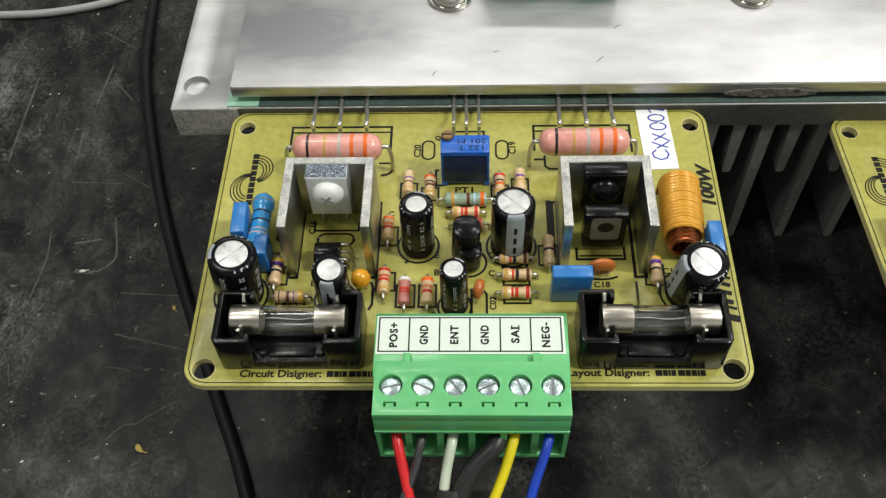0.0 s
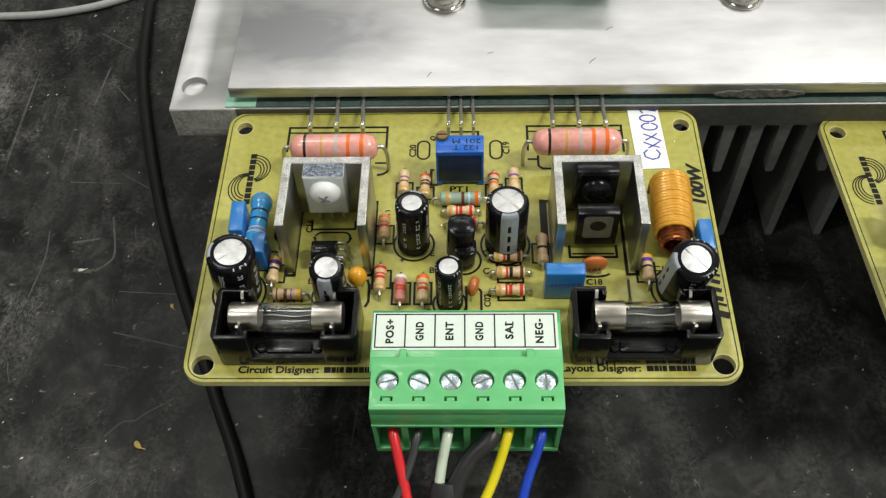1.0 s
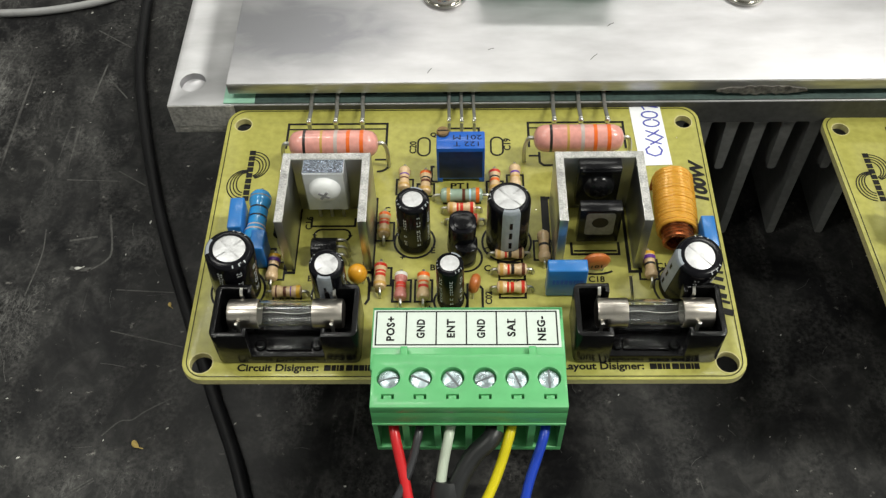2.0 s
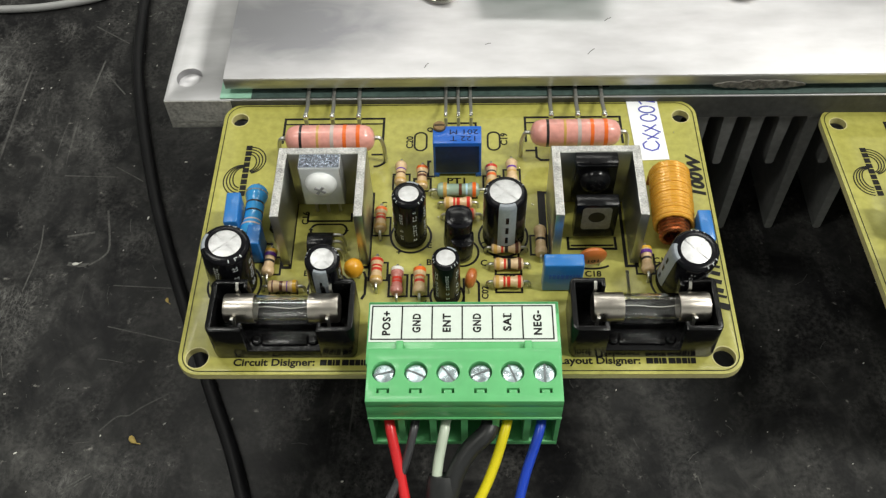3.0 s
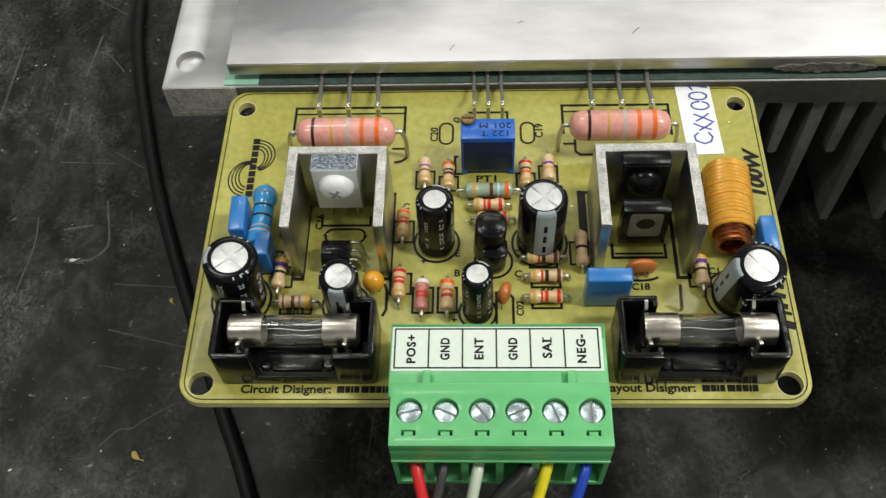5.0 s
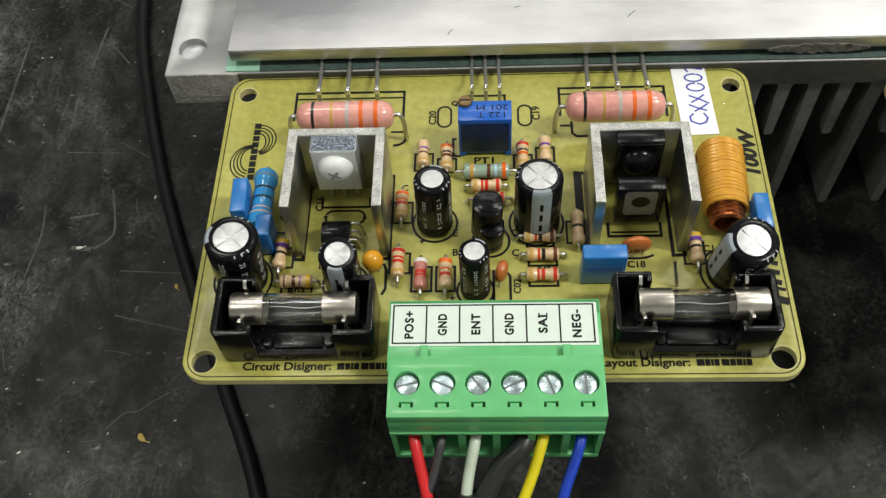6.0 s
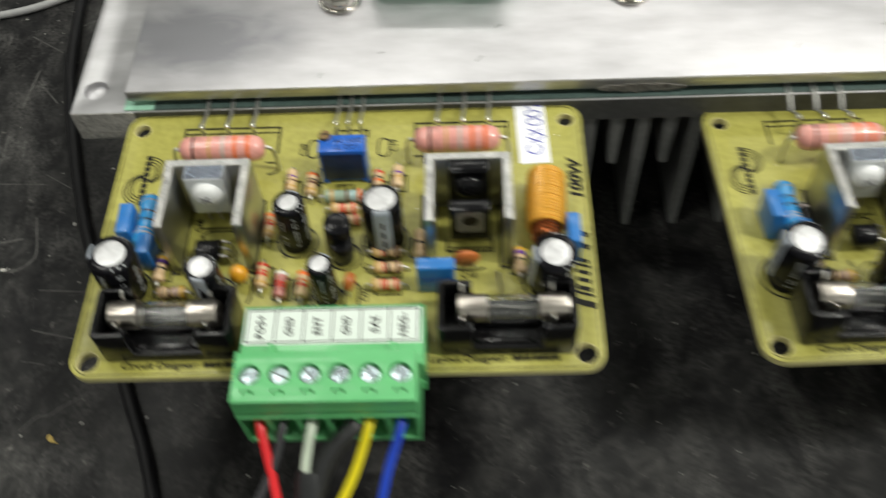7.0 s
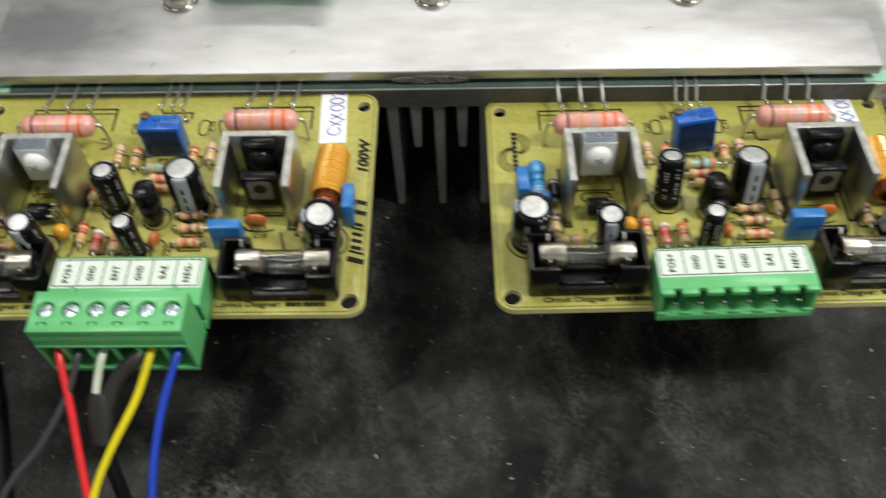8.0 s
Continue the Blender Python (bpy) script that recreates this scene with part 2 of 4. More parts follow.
BAND = {k: surface(k + "_band", c, 0.3, vary=0.08, grain=900, coat=0.3) for k, c in dict(
    black=(0.012, 0.010, 0.010), brown=(0.12, 0.035, 0.015), red=(0.60, 0.03, 0.012), orange=(0.78, 0.14, 0.012), yellow=(0.70, 0.40, 0.02),
    violet=(0.13, 0.03, 0.30), white=(0.75, 0.74, 0.70), gold=(0.55, 0.33, 0.08), silver=(0.50, 0.42, 0.39), sky=(0.45, 0.68, 0.80),
    grey=(0.16, 0.22, 0.27)).items()}


# ---- mesh helpers, in millimetres ----
def part(name, bm, material, parent=None, label="", smooth=35.0):
    """Links a bmesh, given in millimetres, as one mesh object under a thing or part."""
    bmesh.ops.recalc_face_normals(bm, faces=bm.faces)
    for f in bm.faces:
        f.smooth = True
    for e in bm.edges:
        if len(e.link_faces) == 2 and e.calc_face_angle(0) > radians(smooth):
            e.smooth = False
    bmesh.ops.scale(bm, vec=(MM, MM, MM), verts=bm.verts)
    me = bpy.data.meshes.new(name)
    bm.to_mesh(me)
    bm.free()
    me.materials.append(material)
    ob = new(name, me)
    ob.parent = parent
    if label:
        ob["label"] = label
    return ob


def thing(name, label, category, at=(0, 0, 0), turn=(0, 0, 0), group="", base=None, kind=""):
    ob = new(name)
    ob.empty_display_size = 0.002
    m = pose(at[0] * MM, at[1] * MM, at[2] * MM, *turn)
    ob.matrix_basis = base @ m if base is not None else m
    return tagged(ob, label, category, group, kind)


def box(bm, x0, x1, y0, y1, z0, z1, bevel=0.0, seg=2):
    b = bmesh.new()
    r = bmesh.ops.create_cube(b, size=1)
    bmesh.ops.scale(b, vec=(x1 - x0, y1 - y0, z1 - z0), verts=b.verts)
    bmesh.ops.translate(b, vec=((x0 + x1) / 2, (y0 + y1) / 2, (z0 + z1) / 2), verts=b.verts)
    if bevel:
        bmesh.ops.bevel(b, geom=b.edges[:], offset=bevel, segments=seg, profile=0.5, affect="EDGES")
    return join(bm, b)


def join(bm, b):
    me = bpy.data.meshes.new("scratch")
    b.to_mesh(me)
    b.free()
    bm.from_mesh(me)
    bpy.data.meshes.remove(me)
    return bm


def moved(b, m):
    bmesh.ops.transform(b, matrix=m, verts=b.verts)
    return b


def lathe(bm, profile, seg=24, m=None, a0=0.0, a1=360.0):
    """Turns a profile of (radius, height) about z."""
    b = bmesh.new()
    full = a1 - a0 >= 359.9
    n = seg if full else seg + 1
    rings = []
    for r, z in profile:
        if r < 1e-6 and full:
            rings.append([b.verts.new((0, 0, z))])
        else:
            rings.append([b.verts.new((r * math.cos(radians(a0 + (a1 - a0) * k / seg)), r * math.sin(radians(a0 + (a1 - a0) * k / seg)), z)) for k in range(n)])
    for p, q in zip(rings, rings[1:]):
        for k in range(seg):
            j = (k + 1) % n
            if len(p) == 1 and len(q) == 1:
                continue
            if len(p) == 1:
                b.faces.new((p[0], q[k], q[j]))
            elif len(q) == 1:
                b.faces.new((p[k], p[j], q[0]))
            else:
                b.faces.new((p[k], p[j], q[j], q[k]))
    if m is not None:
        moved(b, m)
    return join(bm, b)


def smooth_path(points, steps=6):
    p = [Vector(q) for q in points]
    p = [2 * p[0] - p[1]] + p + [2 * p[-1] - p[-2]]
    out = []
    for i in range(1, len(p) - 2):
        for k in range(steps):
            t = k / steps
            a, b, c, d = p[i - 1], p[i], p[i + 1], p[i + 2]
            out.append(0.5 * ((2 * b) + (c - a) * t + (2 * a - 5 * b + 4 * c - d) * t * t + (3 * b - a - 3 * c + d) * t ** 3))
    return out + [p[-2]]


def tube(bm, points, r, seg=10, steps=6, flat=1.0):
    """A round wire along a smooth path; flat squeezes it across."""
    path = smooth_path(points, steps) if steps else [Vector(q) for q in points]
    b = bmesh.new()
    up = Vector((0, 0, 1))
    side = None
    rings = []
    for i, p in enumerate(path):
        d = (path[min(i + 1, len(path) - 1)] - path[max(i - 1, 0)]).normalized()
        if side is None:
            side = d.cross(up if abs(d.z) < 0.9 else Vector((1, 0, 0))).normalized()
        side = (side - d * side.dot(d)).normalized()
        other = d.cross(side)
        rr = r[min(i, len(r) - 1)] if isinstance(r, (list, tuple)) else r
        rings.append([b.verts.new(p + rr * (math.cos(2 * math.pi * k / seg) * side + flat * math.sin(2 * math.pi * k / seg) * other)) for k in range(seg)])
    for p, q in zip(rings, rings[1:]):
        for k in range(seg):
            b.faces.new((p[k], p[(k + 1) % seg], q[(k + 1) % seg], q[k]))
    b.faces.new(rings[0]), b.faces.new(rings[-1])
    return join(bm, b)


def plate(bm, outer, holes, z0, z1, bevel=0.0):
    """A flat plate from an outline and holes."""
    b = bmesh.new()
    edges = []
    for loop in (outer, *holes):
        vs = [b.verts.new((x, y, z0)) for x, y in loop]
        edges += [b.edges.new((vs[k], vs[(k + 1) % len(vs)])) for k in range(len(vs))]
    bmesh.ops.triangle_fill(b, use_beauty=True, use_dissolve=False, edges=edges)
    r = bmesh.ops.extrude_face_region(b, geom=b.faces[:])
    bmesh.ops.translate(b, vec=(0, 0, z1 - z0), verts=[g for g in r["geom"] if isinstance(g, bmesh.types.BMVert)])
    if bevel:
        bmesh.ops.recalc_face_normals(b, faces=b.faces)
        rim = [e for e in b.edges if len(e.link_faces) == 2 and e.calc_face_angle(0) > 1.2]
        bmesh.ops.bevel(b, geom=rim, offset=bevel, segments=2, profile=0.5, affect="EDGES")
    return join(bm, b)


def rounded(x0, x1, y0, y1, r, n=6):
    out = []
    for cx, cy, a in ((x1 - r, y1 - r, 0), (x0 + r, y1 - r, 90), (x0 + r, y0 + r, 180), (x1 - r, y0 + r, 270)):
        out += [(cx + r * math.cos(radians(a + 90 * k / n)), cy + r * math.sin(radians(a + 90 * k / n))) for k in range(n + 1)]
    return out


def circle(x, y, r, n=24):
    return [(x + r * math.cos(2 * math.pi * k / n), y + r * math.sin(2 * math.pi * k / n)) for k in range(n)]


def letters(bm, words, size, m, bold=0.0, wide=1.0, length=0.0, gap=1.0):
    """Flat lettering in the built-in font, centred, pressed 0.03 mm thick."""
    cu = bpy.data.curves.new("scratch", "FONT")
    cu.body, cu.size, cu.align_x, cu.align_y, cu.extrude, cu.offset = words, size, "CENTER", "CENTER", 0.015, bold
    cu.resolution_u, cu.space_character = 3, gap
    ob = bpy.data.objects.new("scratch", cu)
    me = bpy.data.meshes.new_from_object(ob)
    b = bmesh.new()
    b.from_mesh(me)
    bpy.data.objects.remove(ob)
    bpy.data.curves.remove(cu)
    bpy.data.meshes.remove(me)
    if length:
        wide = length / (max(v.co.x for v in b.verts) - min(v.co.x for v in b.verts))
    bmesh.ops.scale(b, vec=(wide, 1, 1), verts=b.verts)
    moved(b, m)
    return join(bm, b)


def ribbon(bm, points, width, z=0.05, thick=0.03, closed=False):
    """A printed line of even width along points in the plane, mitred at its corners."""
    p = [Vector((x, y)) for x, y in points]
    n = len(p)
    b = bmesh.new()
    rings = []
    for i in range(n):
        a = p[i - 1] if i or closed else None
        c = p[(i + 1) % n] if i < n - 1 or closed else None
        d0 = (p[i] - a).normalized() if a is not None else (c - p[i]).normalized()
        d1 = (c - p[i]).normalized() if c is not None else d0
        t = (d0 + d1)
        t = t.normalized() if t.length > 1e-4 else d1
        s = Vector((-t.y, t.x)) * (width / 2 / max(0.4, abs(t.dot(d1))))
        e = Vector((0, 0)) if a is not None and c is not None else (d0 * width * (0.45 if c is None else -0.45))
        q = p[i] + e
        rings.append([b.verts.new((*(q - s), z)), b.verts.new((*(q + s), z)), b.verts.new((*(q + s), z + thick)), b.verts.new((*(q - s), z + thick))])
    for i in range(n if closed else n - 1):
        u, v = rings[i], rings[(i + 1) % n]
        for k in range(4):
            b.faces.new((u[k], u[(k + 1) % 4], v[(k + 1) % 4], v[k]))
    if not closed:
        b.faces.new(rings[0]), b.faces.new(rings[-1])
    return join(bm, b)


def arc(x, y, rx, ry, a0, a1, n=16):
    return [(x + rx * math.cos(radians(a0 + (a1 - a0) * k / n)), y + ry * math.sin(radians(a0 + (a1 - a0) * k / n))) for k in range(n + 1)]


def place(x, y, z, rx=0, ry=0, rz=0):
    return Matrix.LocRotScale((x, y, z), Euler([radians(a) for a in (rx, ry, rz)]), None)


B = bmesh.new

# ---- room and table ----
def slab(name, x0, x1, y0, y1, z0, z1, material, label, category):
    ob = part(name, box(B(), x0, x1, y0, y1, z0, z1), material)
    return tagged(ob, label, category, kind="structure")


slab("floor", -2300, 2400, -1900, 2700, -900, -800, FLOOR, "plain grey tiled floor of the workshop", "floor")
slab("ceiling", -2300, 2400, -1900, 2700, 1900, 2000, WALL, "white painted workshop ceiling", "ceiling")
slab("wall_north", -2300, 2400, 2600, 2700, -800, 1900, WALL, "white painted workshop wall", "wall")
slab("wall_south", -2300, 2400, -1900, -1800, -800, 1900, WALL, "white painted workshop wall", "wall")
slab("wall_west", -2300, -2200, -1800, 2600, -800, 1900, WALL, "white painted workshop wall", "wall")
slab("wall_east", 2300, 2400, -1800, 2600, -800, 1900, WALL, "white painted workshop wall", "wall")

for lx, ly, long, watts in LAMPS:
    fix = thing("ceiling_lamp", "long white fluorescent lamp under the ceiling", "lamp", (lx * 1000, ly * 1000, 1900), group="ceiling lamps")
    part("housing", box(B(), -520 * long - 20, 520 * long + 20, -115, 115, -85, 0, 8), WALL, fix)

table = thing("workbench", "bench with a worn, scratched black top", "table", (0, 0, TABLE))
part("tabletop", box(B(), -900, 1000, -500, 900, -30, 0, 2), MAT, table, "scratched and smeared black rubber top")
for sx, sy in ((-850, -450), (950, -450), (-850, 850), (950, 850)):
    part("leg", box(B(), sx - 25, sx + 25, sy - 25, sy + 25, -754, -30, 2), BLACK, table)

# ---- heatsink ----
sink = thing("heatsink", "large finned aluminium heatsink standing on the bench", "heatsink", (0, 0, 0))
FRONT, BACK, TOPZ = 33.1, 133.0, 1.5
part("base_plate", plate(B(), [(-61, FRONT), (192, FRONT), (192, BACK), (-61, BACK)],
     [circle(-56.5, 40.2, 2.8), circle(187.5, 40.2, 2.8), circle(-56.5, 126, 2.8), circle(187.5, 126, 2.8)], -4.9, TOPZ, 0.15), ALU, sink,
     "bare aluminium plate with drilled corner holes")
for hx, hy in ((-56.5, 40.2), (187.5, 40.2), (-56.5, 126), (187.5, 126)):
    part("hole_floor", lathe(B(), [(0, -0.7), (1.6, -0.6), (2.79, -0.2), (2.79, -1.4), (0, -1.4)], 24, place(hx, hy, 0)), ALU, sink)
part("end_rail", box(B(), -61, -48, FRONT, BACK, -6.9, -4.89, 0.1), ALU_RAW, sink)
part("end_rail", box(B(), 179, 192, FRONT, BACK, -6.9, -4.89, 0.1), ALU_RAW, sink)
for x0, x1 in ((-60.9, -46.5), (177.5, 191.9)):
    part("sawn_edge", box(B(), x0, x1, FRONT - 0.15, FRONT - 0.01, -4.8, 1.35), ALU_RAW, sink, "rough sawn front edge")
# Between the paler ends the front face carries its shade as a darker colour.
part("shaded_edge", box(B(), -46.5, 177.5, FRONT - 0.13, FRONT - 0.01, -4.8, 1.3), EDGE_SHADE, sink, "front edge of the extrusion, coloured dark as shaded")
k = 0
x = 68.0 - 6.05 * 18
while x < 182:
    long_fin = k % 2 == 0
    bot = TABLE if long_fin else -21.0
    b = B()
    half = [(3.02, -4.3)] + [(3.02 - 1.65 * math.sin(radians(a)), -4.7 - 1.65 * (1 - math.cos(radians(a)))) for a in (0, 20, 40, 60, 75, 90)] + [(0.95, bot + 0.5), (0.5, bot)]
    prof = half + [(-px, pz) for px, pz in half[::-1]]
    lo = [b.verts.new((px, FRONT + 0.4, pz)) for px, pz in prof]
    hi = [b.verts.new((px, BACK, pz)) for px, pz in prof]
    b.faces.new(lo), b.faces.new(hi[::-1])
    for i in range(len(prof)):
        j = (i + 1) % len(prof)
        b.faces.new((lo[i], lo[j], hi[j], hi[i]))
    moved(b, place(x, 0, 0))
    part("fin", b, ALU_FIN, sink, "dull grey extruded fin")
    x += 6.05
    k += 1

# Main sheet coloured dark for the clamp's shade, its two ends left lit.
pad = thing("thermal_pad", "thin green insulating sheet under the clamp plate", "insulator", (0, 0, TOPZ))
part("sheet", box(B(), -42.0, 175.0, 33.4, 92, 0.02, 0.35, 0.1), PAD_DARK, pad, "green sheet, coloured dark as shaded")
part("lit_end", box(B(), -48.8, -42.0, 33.5, 92, 0.02, 0.33, 0.1), PAD, pad, "pale green end, coloured as lit")
part("lit_end", box(B(), 175.0, 181.5, 33.5, 37.5, 0.02, 0.33, 0.1), PAD, pad, "pale green end, coloured as lit")

clamp = thing("clamp_plate", "thick bare aluminium clamp plate with scuffs", "metal plate", (0, 0, 3.4))
b = B()
plate(b, [(-47.4, 34.5), (178.0, 34.5), (178.0, 95), (-47.4, 95)], [], 0, 3.0, 0.18)
part("plate", b, ALU_CLAMP, clamp)
part("front_edge", box(B(), -47.2, 177.8, 34.42, 34.6, 0.3, 2.72, 0.03), ALU_SHINE, clamp, "smooth milled front edge")
b = B()
rng = random.Random(4)
top, low = [], []
for i in range(25):
    px = 56.5 + 0.8 * i
    deep = 1.5 * math.sin(math.pi * i / 24) ** 0.6
    top.append((px, 0.25 + 0.9 * deep * (0.4 + 0.6 * rng.random())))
    low.append((px, -0.1 - deep * (0.35 + 0.5 * rng.random())))
out = top + low[::-1]
moved(plate(b, out, [], 0, 0.9), place(0, 35.1, 0, 90, 0, 0))
part("chipped_edge", b, GOUGE, clamp, "dark gouged and tarry spot on the front edge")


for nx, ny, ln, a in ((-4.2, 38.0, 1.6, 60), (9.0, 44.5, 1.2, 20), (31.0, 41.8, 2.2, 48), (35.5, 52.0, 1.8, 35), (101.0, 43.0, 1.6, 55), (122.0, 49.0, 2.4, 15)):
    part("nick", moved(ribbon(B(), [(-ln / 2, 0), (0, 0.12), (ln / 2, 0)], 0.17, 3.0, 0.02), place(nx, ny, 0, 0, 0, a)), RECESS_DARK, clamp, "dark nick")


def bolt(px, py):
    t = thing("bolt", "domed steel bolt in the clamp plate", "bolt", (px, py, 6.4), group="clamp bolts")
    part("washer", lathe(B(), [(2, 0), (4.75, 0), (4.95, 0.2), (4.95, 0.6), (4.7, 0.85), (2, 0.85)], 32), CHROME, t)
    part("head", lathe(B(), [(0, 1.6), (1.3, 1.6), (1.5, 1.9), (1.6, 3.55), (1.9, 3.62), (2.6, 3.4), (3.3, 2.9), (3.8, 2.2), (4.1, 1.4), (4.15, 0.85), (0, 0.85)], 32), CHROME, t, "domed head with a hexagon socket")
    return t


for px, py in ((-1.4, 62.2), (66.3, 62.2), (133.4, 62.0)):
    bolt(px, py)

# ---- green loose plug on the clamp plate ----
loose = thing("terminal_plug", "green six-way plug with round wire openings on the clamp plate", "connector", (21.2, 66.1, 6.4), (0, 0, -2.0))
b = B()
holes = [circle(-12.7 + 5.08 * i, 4.6, 1.7, 16) for i in range(6)]
plate(b, [(-15.4, 0.6), (15.4, 0.6), (15.4, 12), (-15.4, 12)], holes, 0, 3.0, 0.15)
moved(b, place(0, 0, 0, 90, 0, 0))
for i in range(6):
    box(b, -12.7 + 5.08 * i - 1.2, -12.7 + 5.08 * i + 1.2, -2.6, 0, 0.0, 1.2, 0.15)
box(b, -15.4, 15.4, 0.2, 12, 0.4, 12, 0.3)
part("body", b, GREEN_DARK, loose)

# ---- circuit board ----
MOUNTED = []        # (thing, place on the board) of all that is fitted on the first board
BOARD_2 = pose(0.12825, 0.00175, -0.00215, -3.25, 0.36, 1.25)


def fitted(name, label, category, at, turn=(0, 0, 0), group=""):
    t = thing(name, label, category, at, turn, group)
    MOUNTED.append(t)
    return t


board = fitted("circuit_board", "yellowish bare fibreglass circuit board with black print", "circuit board", (0, 0, 0), group="amplifier boards")
HOLES = [(-44.0, -29.0), (49.4, -29.0), (-44.0, 28.7), (49.4, 28.7)]
b = B()
out = rounded(-47.52, 52.82, -32.42, 33.32, 4.0)
lo, hi = ([b.verts.new((x, y, z)) for x, y in out] for z in (-1.5, -0.1))
for i in range(len(out)):
    j = (i + 1) % len(out)
    b.faces.new((lo[i], lo[j], hi[j], hi[i]))
part("cut_edge", b, PCB_EDGE, board, "paler cut edge")
part("substrate", plate(B(), rounded(-47.5, 52.8, -32.4, 33.3, 4.0), [circle(hx, hy, 2.05 if hy < 0 else 1.75) for hx, hy in HOLES], -1.6, 0, 0.08), PCB, board)
for hx, hy in HOLES:
    r = 2.05 if hy < 0 else 1.75
    part("hole_rim", lathe(B(), [(r - 0.02, -1.5), (r - 0.02, -0.02), (r + 0.14, 0.012), (r + 0.16, 0.0), (r + 0.02, -1.5), (r - 0.02, -1.5)], 28, place(hx, hy, 0)), PCB_EDGE, board, "pale drilled rim of a mounting hole")
b = B()
ribbon(b, rounded(-46.7, 52.05, -31.75, 32.6, 3.4), 0.16, closed=True)
part("border_line", b, INK, board)


def print_line(points, width=0.35, closed=False, name="printed_outline"):
    return part(name, ribbon(B(), points, width * 1.25, closed=closed), INK, board)


def print_words(words, size, x, y, rz=0, bold=0.02, wide=1.0):
    return part("printed_text", letters(B(), words, size, place(x, y, 0.06, 0, 0, rz), bold + 0.025, wide), INK, board)


def print_bars(x0, y0, widths, height, rz=0, gap=0.35):
    """Plain bars that stand for a name."""
    at = 0.0
    for w in widths:
        if w > 0:
            c = box(B(), at, at + w, -height / 2, height / 2, 0.05, 0.08)
            part("printed_bar", moved(c, place(x0, y0, 0, 0, 0, rz)), INK, board)
        at += abs(w) + gap


def frame_of(x0, x1, y0, y1):
    return [(x0, y0), (x1, y0), (x1, y1), (x0, y1)]


# outlines of the large parts
for x0, x1 in ((-34.2, -13.2), (16.6, 36.6)):
    print_line([(x0, 22.0), (x0, 28.7), (x1, 28.7), (x1, 21.5)], 0.4)
    print_line([(x0, 27.2), (x1, 27.2)], 0.28)
print_line([(-15.2, 18.6), (-13.0, 18.6)], 0.35)
print_line(arc(-14.6, 17.8, 2.4, 2.4, -90, -10), 0.4)
print_line([(16.6, 19.4), (18.6, 19.4)], 0.35)
print_line([(18.6, 20.2), (18.6, 17.6), (19.4, 16.8), (21.6, 16.8)], 0.4)
print_line([(-1.0, 25.4), (-1.0, 27.2), (6.2, 27.2), (6.2, 25.4)], 0.35)
for cx in (-5.3, 9.9):
    print_line(rounded(cx - 1.25, cx + 1.25, 19.6, 24.6, 1.24), 0.3, True)
print_words("C20", 2.0, -7.5, 21.9, 90)
print_words("C19", 2.0, 12.1, 22.6, 90)
print_words("Q5", 1.6, -3.0, 25.4, 0)
print_words("PT1", 2.0, 2.3, 11.4, 0, wide=1.3)
print_line([(-3.2, 16.6), (-3.6, 16.6), (-3.6, 12.6), (-2.4, 12.6)], 0.4)
for (x0, x1, y0, y1) in ((-10.6, -7.3, 9.3, 13.2), (-6.4, -3.0, 8.8, 12.0), (7.6, 10.9, 9.2, 12.6), (11.7, 15.0, 9.9, 14.2), (-14.2, -10.7, -2.2, 2.2),
                         (-14.3, -10.8, -12.6, -8.6), (-10.4, -7.0, -16.2, -11.4), (-6.2, -3.0, -16.2, -11.4), (16.4, 20.0, -6.9, -2.4), (-34.5, -31.2, -11.2, -7.2), (36.0, 39.5, -11.4, -7.0)):
    print_line(frame_of(x0, x1, y0, y1), 0.32, True)
for (x0, x1, y) in ((9.4, 14.0, -7.5), (9.6, 14.4, -11.4), (9.6, 14.4, -15.4), (-1.0, 6.2, 7.0), (-32.6, -27.4, -16.4)):
    print_line([(x0, y + 1.4), (x0, y), (x1, y), (x1, y + 1.4)], 0.32)
for cx, cy, r in ((-6.6, -2.4, 3.9), (11.2, -2.6, 4.7), (0.5, -16.2, 3.1), (43.2, -13.2, 4.9), (-39.4, -13.6, 5.0), (-21.6, -14.6, 3.9), (3.2, -6.3, 3.2)):
    print_line(circle(cx, cy, r, 36), 0.34, True)
for wds, sx, sy, sz, rz in (("C16", -27.4, 2.2, 1.9, 90), ("E", -3.0, -4.6, 1.9, 0), ("B", -3.0, -8.6, 1.9, 0), ("C", 7.4, -4.6, 1.9, 0), ("C", 7.4, -8.8, 1.9, 0), ("C", -12.2, 5.4, 1.8, 0),
                            ("E", -26.2, -11.0, 1.8, 0), ("C", -16.8, -9.6, 1.9, 0), ("R03", -30.0, -16.0, 1.9, 0), ("C18", 27.8, -11.4, 1.8, 0), ("C02", 7.6, -15.4, 1.7, 90), ("+", -3.4, -17.6, 1.8, 0),
                            ("+", -8.8, -6.2, 1.8, 0), ("C1", 40.4, -8.4, 1.8, 0), ("R22", 29.0, -17.2, 1.8, 0), ("R34", 12.2, -11.9, 1.4, 0)):
    print_words(wds, sz, sx, sy, rz)
print_line(rounded(-26.2, -19.2, -2.2, 0.6, 1.4), 0.32, True)
print_line([(-27.0, 3.2), (-27.0, 1.4), (-18.4, 1.4), (-18.4, 3.2)], 0.35)
print_line([(23.6, -3.0), (23.6, -5.6), (32.6, -5.6), (32.6, -3.0)], 0.4)
print_line([(24.2, -4.8), (32.0, -4.8)], 0.3)
print_line(arc(27.6, -9.0, 3.6, 1.2, 180, 330), 0.35)
